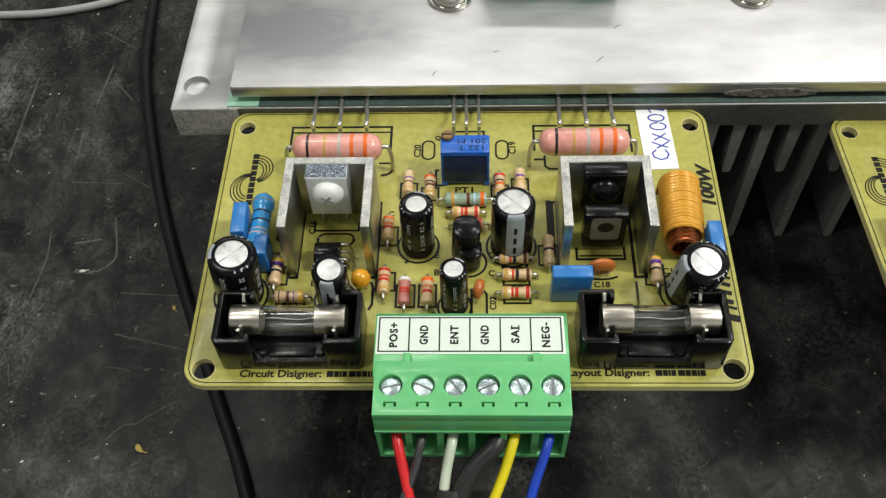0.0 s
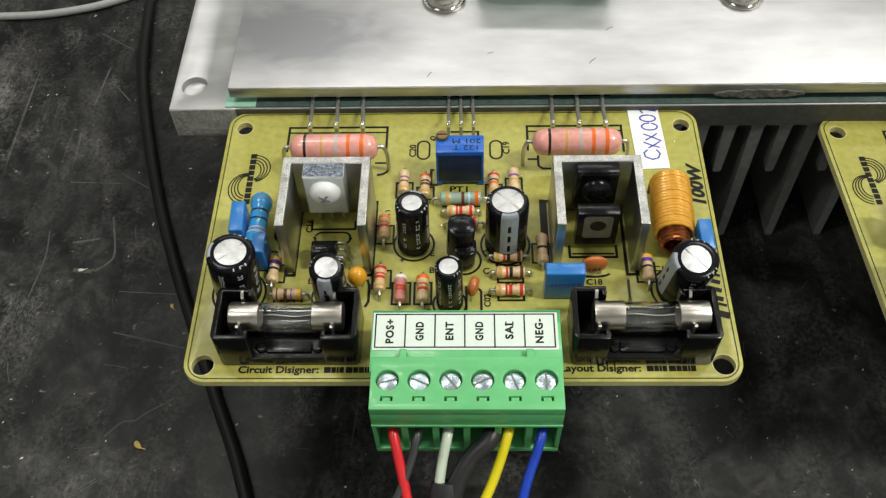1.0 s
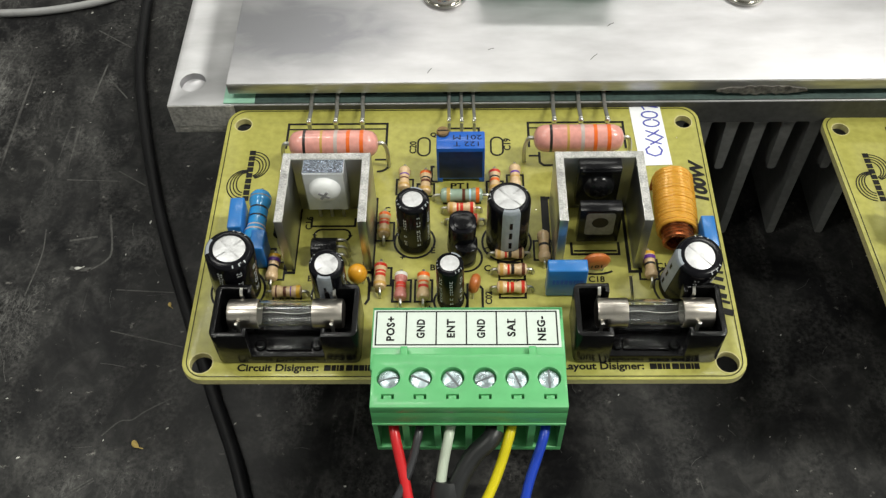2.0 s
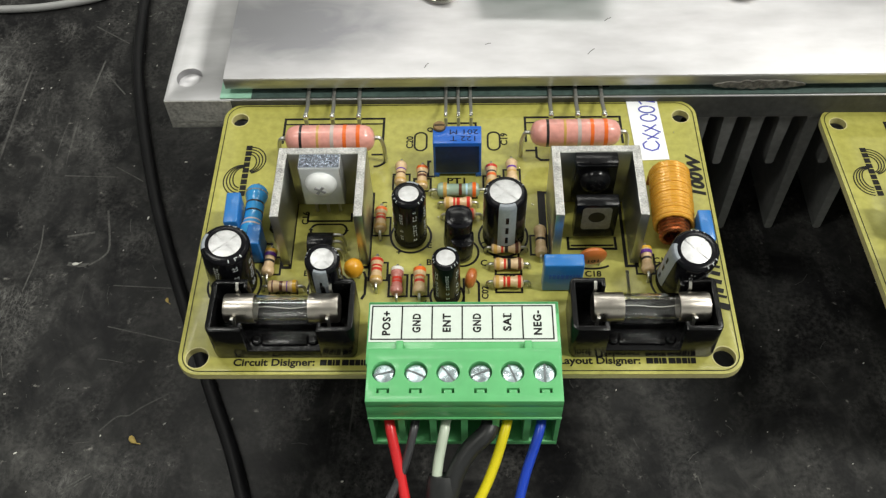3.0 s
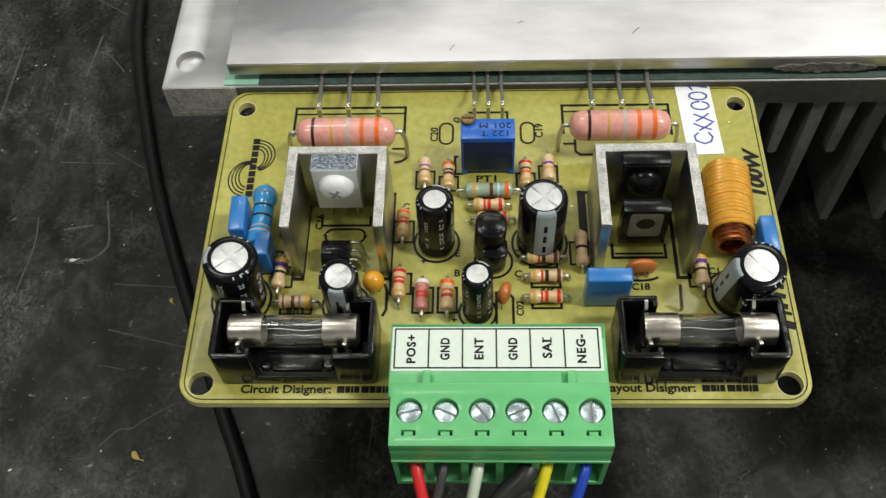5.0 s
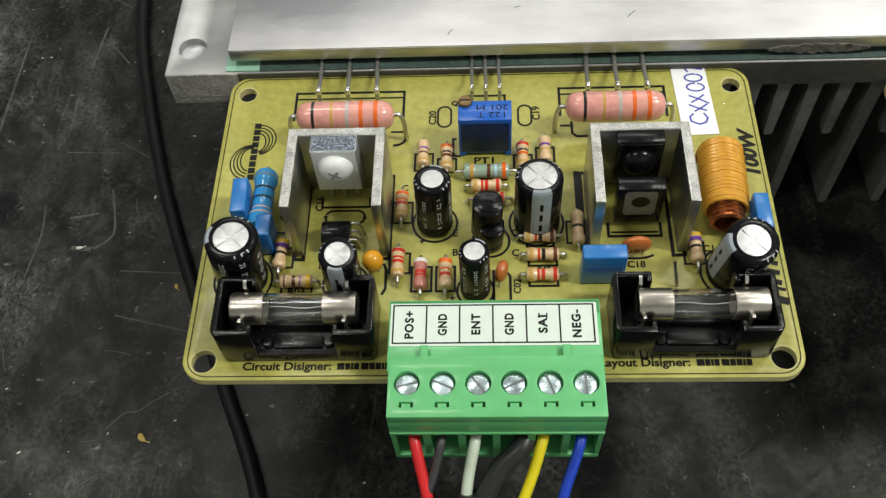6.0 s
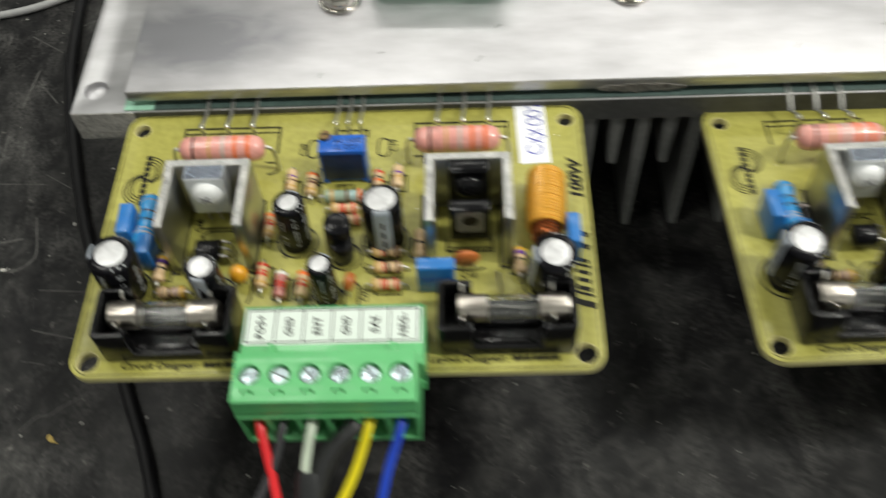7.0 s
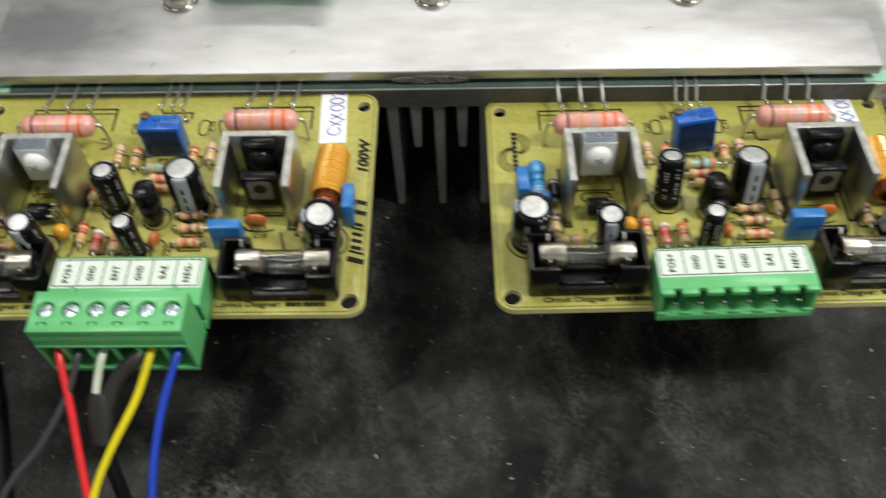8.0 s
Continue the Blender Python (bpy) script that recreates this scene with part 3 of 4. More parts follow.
for x0, x1, cy in ((-31.0, -29.4, -0.6), (-16.0, -14.4, -0.6), (19.4, 20.4, 0.8), (34.2, 36.2, -0.6)):
    print_line(frame_of(x0, x1, -9.6, 8.2), 0.5, True)
print_line([(18.7, 8.2), (18.7, -6.6)], 0.75)
print_line([(3.6, -18.4), (3.6, -12.4), (5.6, -12.4), (6.4, -13.4), (6.4, -18.4)], 0.35)
print_line(frame_of(-36.6, -33.4, -8.4, -4.0), 0.35, True)
print_line([(-15.2, -10.8), (-14.8, -12.0), (-14.8, -15.6), (-15.3, -16.6)], 0.4)
# lettering along the front edge, with bars for the person named
print_words("Circuit Disigner:", 1.95, -30.1, -30.05, 0, 0.03, 1.12)
print_bars(-21.9, -30.05, (1.2, 0.8, 0.4, 0.8, -0.1, 1.2, 0.9, 0.9, 0.4, 0.9), 1.15, gap=0.12)
print_words("Layout Disigner:", 1.95, 27.4, -29.8, 0, 0.03, 1.12)
print_bars(35.6, -29.8, (1.2, 0.8, 0.4, 0.8, -0.1, 1.2, 0.9, 0.9, 0.4, 0.9), 1.15, gap=0.12)
# lettering along the side edge: the rating, and bars for the product's name
part("printed_text", letters(B(), "100W", 3.6, place(50.4, 12.2, 0.06, 0, 0, 90) @ Matrix(((1, 0.28, 0, 0), (0, 1, 0, 0), (0, 0, 1, 0), (0, 0, 0, 1))), 0.17, 1.14), INK, board)
at = -19.4
for w, tall in ((2.2, 2.7), (0.8, 2.9), (1.6, 1.8), (1.5, 1.8), (1.4, 1.8), (0.7, 2.4), (1.4, 1.8), (-1.2, 0), (1.9, 2.4), (-0.4, 0), (1.9, 2.4)):
    if w > 0:
        c = ribbon(B(), [(0.3 * w, -tall / 2), (0.3 * w + 0.3 * tall, tall / 2)], max(0.6, 0.62 * w))
        part("printed_bar", moved(c, place(50.1, at, 0, 0, 0, 90)), INK, board)
    at += abs(w) + 0.35
# round emblem of curved strokes with a lettered bar, as plain shapes
for i in range(4):
    k = 0.62 * i
    print_line(arc(-40.6, 17.3 - 0.35 * k, 3.4 - k, 3.6 - 0.75 * k, 100, -75), 0.19, name="emblem_stroke")
    print_line(arc(-41.7, 12.0 + 0.35 * k, 3.5 - k, 4.0 - 0.75 * k, 80, 262), 0.19, name="emblem_stroke")
print_bars(-41.0, 7.9, (1.25,) * 9, 1.25, 90, 0.27)

for px in (-28.9, -23.4, -17.9, 21.6, 27.05, 32.5, 0.0, 2.6, 5.2):
    b = B()
    lathe(b, [(1.0, 0.02), (0.95, 0.2), (0.75, 0.7), (0.5, 1.2), (0, 1.4)], 14, place(px, 24.3, 0))
    part("solder_joint", b, SOLDER, board)
# a few solder specks and stray flux hairs on the laminate
rng = random.Random(11)
b = B()
for i in range(14):
    lathe(b, [(0.16, 0), (0.12, 0.12), (0, 0.16)], 8, place(-43 + 92 * rng.random(), -28 + 54 * rng.random(), 0.0))
part("solder_speck", b, SOLDER, board)


# ---- small parts ----
def lead(parent, points, r=0.3, material=None, steps=4):
    return part("lead", tube(B(), points, r, 8, steps), material or TIN, parent)


def axial(kind, label, at, rz, length, radius, span, body, bands, name="resistor", height=None, wire=0.3, group="resistors"):
    """A resistor lying flat along x: dog-bone body, colour bands, two bent wires."""
    h = height if height is not None else radius + 0.25
    t = fitted(name, label, "resistor", (at[0], at[1], 0), (0, 0, rz), group)
    L, R = length / 2, radius
    prof = [(0, -L), (R * 0.5, -L), (R * 0.82, -L + 0.12 * R), (R, -L + 0.45 * R), (R, -L + 1.05 * R), (R * 0.93, -L + 1.3 * R), (R * 0.83, -L + 1.6 * R), (R * 0.83, L - 1.6 * R), (R * 0.93, L - 1.3 * R),
            (R, L - 1.05 * R), (R, L - 0.45 * R), (R * 0.82, L - 0.12 * R), (R * 0.5, L), (0, L)]
    if kind == "straight":
        prof = [(0, -L), (R * 0.3, -L), (R * 0.62, -L + 0.12 * R), (R * 0.86, -L + 0.36 * R), (R * 0.97, -L + 0.7 * R), (R, -L + 1.0 * R), (R, L - 1.0 * R), (R * 0.97, L - 0.7 * R), (R * 0.86, L - 0.36 * R), (R * 0.62, L - 0.12 * R), (R * 0.3, L), (0, L)]
    lay = place(0, 0, h, 0, 90, 0)
    body_ob = part("body", lathe(B(), prof, 20, lay), body, t)
    for pos, color, w in bands:
        pz = pos * L
        edge = abs(pz) > L - 1.4 * R or kind == "straight"
        rr = R * (1.012 if edge else 0.845)
        part("band", lathe(B(), [(rr * 0.9, pz - w / 2), (rr, pz - w / 2), (rr, pz + w / 2), (rr * 0.9, pz + w / 2)], 20, lay), BAND[color], body_ob, color + " band")
    for s in (-1, 1):
        e = span / 2 * s
        lead(t, [(s * (L - 0.2), 0, h), (s * (L + (span / 2 - L) * 0.6), 0, h), (e, 0, h * 0.6), (e, 0, -0.5)], wire)
    return t


def quarter(at, rz, bands, label, body=None, length=5.6):
    return axial("bone", label, at, rz, length, 1.2, 7.8, body or TAN, bands, height=1.5)


q = lambda *cs: [(p, c, 0.62) for p, c in zip((-0.72, -0.3, 0.02, 0.72), cs)]
# rz = -90: the first band lies to the rear
quarter((-9.0, 12.2), -90, [(-0.3, "violet", 0.5), (0.1, "brown", 0.35), (0.7, "gold", 0.5)], "small tan resistor with a violet band by the trimmer")
quarter((-4.7, 11.2), -90, q("orange", "black", "brown", "gold"), "small tan resistor with dark bands by the trimmer")
quarter((9.2, 11.4), -90, q("red", "black", "orange", "gold"), "small tan resistor with red and black bands")
quarter((13.3, 12.6), -90, [(-0.25, "violet", 0.5), (0.15, "gold", 0.4)], "small tan resistor with a violet band")
axial("bone", "grey-green resistor under the blue trimmer", (2.55, 7.8), 0, 8.4, 1.5, 11.4, TEAL,
      [(-0.62, "gold", 0.7), (0.1, "brown", 0.6), (0.42, "sky", 0.6), (0.75, "orange", 0.7)], height=1.65)
quarter((2.5, 4.7), 0, q("gold", "red", "red", "red"), "small tan resistor with red bands behind the transistor pair")
quarter((3.2, 1.8), 0, q("gold", "orange", "red", "red"), "small tan resistor partly hidden behind the transistor pair")
quarter((-12.5, 0.7), -90, q("orange", "orange", "red", "gold"), "small resistor with orange and red bands")
quarter((11.6, -6.2), 0, q("gold", "red", "black", "brown"), "small tan resistor with red and black bands")
quarter((12.0, -10.0), 0, q("gold", "red", "black", "brown"), "small tan resistor with red and black bands")
quarter((11.8, -14.0), 0, q("gold", "red", "red", "red"), "small tan resistor with three red bands")
quarter((18.2, -4.7), -90, [(0.0, "black", 0.55)], "small tan resistor with one black band", length=6.6)
quarter((-12.7, -11.4), -90, q("red", "red", "red", "gold"), "small tan resistor with red bands")
quarter((-8.8, -13.8), -90, [(-0.85, "white", 0.7), (-0.1, "red", 0.6), (0.15, "red", 0.4)], "small rose resistor with a white end band", body=ROSE)
quarter((-4.6, -13.8), -90, [(-0.8, "orange", 0.8), (-0.3, "orange", 0.6), (0.1, "red", 0.6)], "small tan resistor with orange bands")
quarter((-33.1, -9.4), -92, [(-0.82, "yellow", 0.6), (-0.5, "violet", 0.7), (0.0, "black", 0.5)], "small tan resistor with yellow and violet bands")
quarter((-29.9, -14.8), 0, [(-0.66, "brown", 0.3), (-0.1, "brown", 0.6), (0.36, "violet", 0.6), (0.78, "yellow", 0.7)], "small tan resistor with brown and violet bands")
quarter((37.8, -9.2), -90, [(-0.82, "yellow", 0.6), (-0.5, "violet", 0.7), (0.0, "black", 0.5)], "small tan resistor with yellow and violet bands")

t = fitted("diode", "small black diode beside a blue resistor", "diode", (-32.7, 0.6, 0), (0, 0, 90))
part("body", lathe(B(), [(0, -2.5), (1.1, -2.5), (1.25, -2.35), (1.25, 2.35), (1.1, 2.5), (0, 2.5)], 20, place(0, 0, 1.5, 0, 90, 0)), EPOXY, t)
part("cathode_band", lathe(B(), [(1.15, 1.3), (1.265, 1.3), (1.265, 1.9), (1.15, 1.9)], 20, place(0, 0, 1.5, 0, 90, 0)), BAND["silver"], t, "silver cathode band")
for s in (-1, 1):
    lead(t, [(s * 2.4, 0, 1.5), (s * 3.4, 0, 1.5), (s * 3.9, 0, 0.9), (s * 3.9, 0, -0.5)], 0.32)
for cx, cy, sgn in ((-23.0, 16.8, 1), (25.9, 17.9, -1)):
    axial("straight", "large pink power resistor with coloured bands", (cx, cy), 0, 17.8, 2.75, 21.2, PINK,
          [(-0.63, "black", 0.55), (-0.25, "gold", 0.5), (0.07, "silver", 0.7), (0.35, "orange", 0.7), (0.65, "orange", 0.75)], name="power_resistor", height=7.0, wire=0.42,
          group="power resistors")
axial("bone", "light blue power resistor with dark bands", (-36.7, 0.3), -90, 12.0, 2.15, 15.0, BLUE_R,
      [(-0.72, "grey", 0.35), (-0.3, "black", 0.4), (0.05, "black", 0.4), (0.42, "silver", 0.35), (0.62, "silver", 0.35)], name="power_resistor", height=4.3, wire=0.4, group="blue resistors")


def electrolytic(base, top, r, stripe_at, label, group="electrolytic capacitors", scored=True, bright=0.7):
    """A can in a black sleeve: rolled rim, scored bright top, pale stripe and print."""
    a, c = Vector((base[0], base[1], 0.2)), Vector(top)
    up = (c - a)
    H = up.length
    turn = Vector((0, 0, 1)).rotation_difference(up).to_euler()
    t = fitted("electrolytic_capacitor", label, "capacitor", (a.x, a.y, 0.2), [math.degrees(v) for v in turn], group)
    inner = r * bright
    part("sleeve", lathe(B(), [(0, 0.0), (r * 0.9, 0.0), (r * 0.97, 0.25), (r, 0.6), (r, 1.1), (r * 0.95, 1.5), (r * 0.95, 1.8), (r, 2.2), (r, H - 0.9),
                               (r * 0.975, H - 0.45), (r * 0.91, H - 0.13), (r * 0.84, H), (inner, H - 0.04), (inner, H - 0.25), (0, H - 0.25)], 40), SLEEVE, t)
    b = B()
    cut = 2.6 if scored else 0.0
    for s in range(4):
        a0, a1 = 45 + 90 * s + cut, 135 + 90 * s - cut
        lathe(b, [(0.04, H - 0.2), (inner - 0.02, H - 0.2), (inner - 0.02, H - 0.1), (inner - 0.18, H - 0.05), (0.04, H - 0.17)], 10, None, a0, a1)
    lathe(b, [(0, H - 0.26), (inner, H - 0.26), (inner, H - 0.24), (0, H - 0.24)], 32)
    part("can_top", b, CAN, t, "bright aluminium top with a scored cross")
    w = 24
    part("stripe", lathe(B(), [(r + 0.01, 2.4), (r + 0.035, 2.4), (r + 0.035, H - 0.9), (r * 0.975 + 0.04, H - 0.42), (r * 0.91 + 0.04, H - 0.08), (r * 0.82, H + 0.03), (r * 0.80, H + 0.03)], 10, None,
                         stripe_at - w, stripe_at + w), PALE, t, "pale grey polarity stripe")
    b = B()
    for k in range(3):
        z0 = 3.2 + (H - 5.0) * k / 3
        lathe(b, [(r + 0.045, z0), (r + 0.06, z0), (r + 0.06, z0 + 1.7), (r + 0.045, z0 + 1.7)], 3, None, stripe_at - 4, stripe_at + 4)
    part("minus_mark", b, SLEEVE, t)
    # print on the far side of the sleeve, too small to read: bars
    rng = random.Random(int(100 * r + H))
    b = B()
    for row in range(5):
        ang = stripe_at + 70 + 46 * row
        z0 = 2.8
        while z0 < H - 2.0:
            ln = 0.3 + 0.35 * rng.random()
            if rng.random() < 0.8:
                for dash in range(2):
                    a = ang + 8 * dash + 3 * rng.random()
                    lathe(b, [(r + 0.01, z0), (r + 0.03, z0), (r + 0.03, z0 + ln), (r + 0.01, z0 + ln)], 2, None, a, a + 2.6)
                if rng.random() < 0.7:
                    lathe(b, [(r + 0.01, z0), (r + 0.03, z0), (r + 0.03, z0 + 0.14), (r + 0.01, z0 + 0.14)], 3, None, ang, ang + 11)
            z0 += ln + 0.28
    for first in (110, 235):
        for k in range(3):
            ang = stripe_at + first + 17 * k
            lathe(b, [(r * 0.86, H + 0.01), (r * 0.925, H - 0.12), (r * 0.96, H - 0.3)], 2, None, ang, ang + 3)
            if k % 2:
                lathe(b, [(r * 0.86, H + 0.01), (r * 0.885, H - 0.03)], 3, None, ang, ang + 9)
    part("sleeve_print", b, WHITE_INK, t, "small white print in bars")
    return t


CAP_A = electrolytic((-6.6, -2.6), (-6.4, -2.4, 13.3), 3.15, 75, "black electrolytic capacitor with a small plain top", scored=False, bright=0.60)
CAP_B = electrolytic((11.2, -2.8), (11.3, -2.3, 13.6), 4.0, -85, "black electrolytic capacitor with a grey stripe", bright=0.73)
CAP_C = electrolytic((43.1, -13.2), (43.7, -15.8, 14.0), 4.15, 186, "black electrolytic capacitor leaning forward beside a fuse", bright=0.64)
CAP_D = electrolytic((-21.5, -15.6), (-20.8, -17.6, 14.5), 3.1, -95, "black electrolytic capacitor leaning over the fuse holder", bright=0.66)
CAP_E = electrolytic((0.5, -16.2), (0.5, -16.3, 12.8), 2.5, 60, "slim black electrolytic capacitor behind the terminals", scored=False, bright=0.68)
CAP_F = electrolytic((-39.4, -13.4), (-38.4, -13.6, 13.6), 4.35, 175, "black electrolytic capacitor at the board's edge", bright=0.66)


def channel(cx, label):
    """A short length of aluminium U-channel standing on end, open to the front."""
    t = fitted("channel_heatsink", label, "heatsink", (cx, -1.0, 0.3), group="channel heatsinks")
    W, D, T, Ht = 8.25, 8.1, 1.6, 15.0
    out = [(-W, -D), (-W + T, -D), (-W + T, D - T), (W - T, D - T), (W - T, -D), (W, -D), (W, D), (-W, D)]
    part("channel", plate(B(), out, [], 0, Ht - 0.06, 0.12), ALU_U, t)
    out = [(-W + .1, -D + .1), (-W + T - .1, -D + .1), (-W + T - .1, D - T + .1), (W - T + .1, D - T + .1), (W - T + .1, -D + .1), (W - .1, -D + .1), (W - .1, D - .1), (-W + .1, D - .1)]
    part("cut_end", plate(B(), out, [], Ht - 0.08, Ht + 0.01), ALU_CUT, t, "bright sawn end")
    return t


channel(-22.6, "short aluminium channel heatsink around a grey transistor")
channel(28.15, "short aluminium channel heatsink around two black transistors")


def flat_transistor(at, body, face, label, screw=None, hole=False, top=None, thick=0.0, tall=10.8):
    """A flat three-legged package standing upright, its face to the front."""
    t = fitted("power_transistor", label, "transistor", at, group="driver transistors")
    b = B()
    box(b, -3.9, 3.9, -1.35 - thick, 1.35, 0, tall, 0.18)
    part("body", b, body, t)
    if top is not None:
        part("top_face", box(B(), -3.75, 3.75, -1.2 - thick, 1.2, 10.79, 10.84), top, t, "sparkling gritty top face")
    if hole:
        part("metal_tab", plate(B(), rounded(-2.7, 2.7, -3.4, 3.0, 0.7), [circle(0, 0.2, 1.55)], 0, 0.06), TAB_METAL, t).matrix_basis = place(0, -1.36 * MM, 5.8 * MM, 90, 0, 0)
        part("tab_hole", lathe(B(), [(0, 0), (1.5, 0), (1.5, 0.03), (0, 0.03)], 20, place(0, -1.36, 6.0, 90, 0, 0)), INK, t)
    else:
        part("face", box(B(), -3.7, 3.7, -1.40 - thick, -1.33 - thick, 0.2, 10.65, 0.02), face, t)
        if not thick:
            part("ridge", box(B(), -3.7, 3.7, -1.62, -1.3, 9.4, 10.4, 0.12), face, t)
    for s in (-2.3, 0, 2.3):
        lead(t, [(s, 0, 0.3), (s, 0, -1.4), (s, 0, -at[2] - 0.6)], 0.34)
    if screw is not None:
        c = B()
        lathe(c, [(0, 1.75), (0.5, 1.72), (1.6, 1.55), (2.3, 1.1), (2.7, 0.4), (2.75, 0), (0, 0)], 28)
        s = part("screw_head", moved(c, place(0, -1.4 - thick, 6.0 + 0.8 * thick, 90, 0, 0) @ Matrix.Scale(1.08, 4)), screw, t, "pan-head screw")
        # Raised cross in a darker colour, for the shade of the cut slot.
        c = B()
        box(c, -1.15, 1.15, -0.24, 0.24, 1.5, 1.93), box(c, -0.24, 0.24, -1.15, 1.15, 1.5, 1.925)
        part("cross_slot", moved(c, place(0, -1.45 - thick, 6.0 + 0.8 * thick, 90, 35, 0)), SLOT_SHADE if screw is NYLON else INK, s)
    return t


flat_transistor((-23.0, 4.1, 4.6), GREY_METAL, PALE_METAL, "grey transistor screwed to a channel with a white screw", screw=NYLON, top=GRIT, thick=0.8)
flat_transistor((28.2, 4.1, 4.5), EPOXY, EPOXY, "glossy black transistor screwed to a channel", screw=EPOXY)
flat_transistor((28.3, -2.3, 1.4), EPOXY, EPOXY, "black transistor with a grey metal tab standing in a channel", hole=True, tall=9.5)


# blue multi-turn trimmer
TRIMMER = t = fitted("trimmer", "blue multi-turn trimmer with a brass screw", "trimmer potentiometer", (2.4, 14.9, 0), group="trimmers")
b = B()
box(b, -4.75, 4.75, -2.3, 2.3, 0.8, 10.0, 0.2)
for sx in (-4.2, 4.2):
    box(b, sx - 0.55, sx + 0.55, -2.4, -1.2, 0, 1.2, 0.15), box(b, sx - 0.55, sx + 0.55, 1.2, 2.3, 0, 1.2, 0.15)
part("body", b, TRIM_BLUE, t)
part("potting", box(B(), -4.3, 4.3, -2.345, -2.2, 1.3, 9.1, 0.03), POTTING, t, "dark glossy potting in the front face")
b = B()
lathe(b, [(0, 1.3), (1.1, 1.3), (1.25, 1.1), (1.25, 0), (0, 0)], 18, place(-3.5, 1.9, 9.4))
scr = part("adjusting_screw", b, BRASS, t, "brass slotted screw")
part("slot", box(B(), -4.5, -2.5, 1.75, 2.05, 10.62, 10.73), INK, scr)
part("printed_text", letters(B(), "122 T", 1.75, place(1.3, -1.0, 10.02, 0, 0, 180), 0.0, 1.3), INK, t)
part("printed_text", letters(B(), "201 M", 1.75, place(1.3, 0.75, 10.02, 0, 0, 180), 0.0, 1.3), INK, t)


def film_cap(at, sx, sy, h, label, rz=0, printed=False):
    t = fitted("film_capacitor", label, "capacitor", at, (0, 0, rz), "film capacitors")
    part("body", box(B(), -sx / 2, sx / 2, -sy / 2, sy / 2, 0.3, h, 0.3, 3), BLUE, t)
    b = B()
    for s in (-1, 1):
        tube(b, [(0 if sx < sy else s * sx * 0.35, s * sy * 0.35 if sx < sy else 0, 0.6), (0 if sx < sy else s * sx * 0.35, s * sy * 0.35 if sx < sy else 0, -0.5)], 0.28, 8, 2)
    part("leads", b, TIN, t)
    if printed:
        b = B()
        rng = random.Random(3)
        px = -sx / 2 + 1.0
        while px < sx / 2 - 1.2:
            w = 0.3 + 0.5 * rng.random()
            box(b, px, px + w, -sy / 2 - 0.03, -sy / 2 + 0.02, h * 0.5, h * 0.5 + 1.3)
            px += w + 0.22
        part("printed_bar", b, TRIM_BLUE, t)
    return t


film_cap((-40.2, -0.8, 0), 2.7, 7.2, 7.6, "blue box film capacitor beside a blue resistor", 2)
film_cap((-35.6, -6.4, 0), 2.6, 4.6, 6.6, "small blue box film capacitor", 0)
film_cap((21.6, -13.9, 0), 7.2, 2.7, 8.4, "blue box film capacitor beside a fuse holder", 0, True)
film_cap((48.3, -5.6, 0), 2.5, 7.0, 7.6, "blue box film capacitor at the board's edge", 0)

# copper coil, lying front to back
t = fitted("coil", "coil of amber enamelled copper wire in two layers", "inductor", (43.5, 3.2, 0), (0, 0, -3), "coils")
turns, R0, L0 = 18, 3.55, 13.4
pts = []
for i in range(turns * 14 + 1):
    a = 2 * math.pi * i / 14
    k = i / (turns * 14)
    r = R0 + 0.12 * math.sin(math.pi * k) + 0.04 * math.sin(i // 14 * 2.4)
    pts.append((r * math.cos(a), -L0 / 2 + L0 * k + 0.03 * math.sin(i // 14 * 1.7), 4.3 + r * math.sin(a)))
part("outer_winding", tube(B(), pts, 0.40, 7, 0), ENAMEL, t)
pts = []
for i in range(18 * 12 + 1):
    a = 2 * math.pi * i / 12
    pts.append((2.6 * math.cos(a), -9.4 + 16.0 * i / (18 * 12), 4.2 + 2.6 * math.sin(a)))
part("inner_winding", tube(B(), pts, 0.45, 6, 0), COPPER, t, "darker copper inner layer")
lead(t, [(2.6, -9.4, 4.2), (2.8, -9.6, 2.4), (2.8, -9.6, -0.5)], 0.42, COPPER)
lead(t, [(-3.4, 6.7, 4.2), (-3.4, 7.0, 2.4), (-3.4, 7.0, -0.5)], 0.42, COPPER)

# transistor pair in one black sleeve
t = fitted("transistor_pair", "two small black transistors bound face to face", "transistor", (2.2, -5.0, 0), (4, 3, 3))
b = plate(B(), rounded(-2.55, 2.55, -2.5, 2.7, 2.1), [], 2.0, 10.6, 0.35)
part("wrap", b, SLEEVE, t, "shiny black wrap")
out = arc(0, 0.6, 2.2, 1.6, 0, 180, 14) + arc(0, -0.6, 2.2, 1.6, 180, 360, 14)
part("body", plate(B(), out, [], 1.2, 9.2, 0.2), EPOXY, t)
part("top_face", plate(B(), [(x * 0.78, y * 0.78) for x, y in out], [], 10.5, 10.8, 0.1), EPOXY, t)
lower = arc(0.7, -2.4, 2.15, 1.7, 180, 360, 14) + [(2.85, -0.6), (-1.45, -0.6)]
part("lower_body", plate(B(), lower, [], 0.8, 6.6, 0.25), EPOXY, t)
for sx in (-1.4, 0, 1.4):
    for sy in (-1.2, 1.2):
        lead(t, [(sx, sy, 1.6), (sx, sy, 0.5), (sx, sy, -0.5)], 0.24)

# small transistor lying over, its legs bent to one side
t = fitted("small_transistor", "small black transistor lying over with bent legs", "transistor", (-23.4, -6.3, 0), (0, 0, 0))
b = B()
out = arc(0, 0, 2.3, 2.1, -30, 210, 16)
plate(b, out, [], -2.4, 2.4, 0.15)
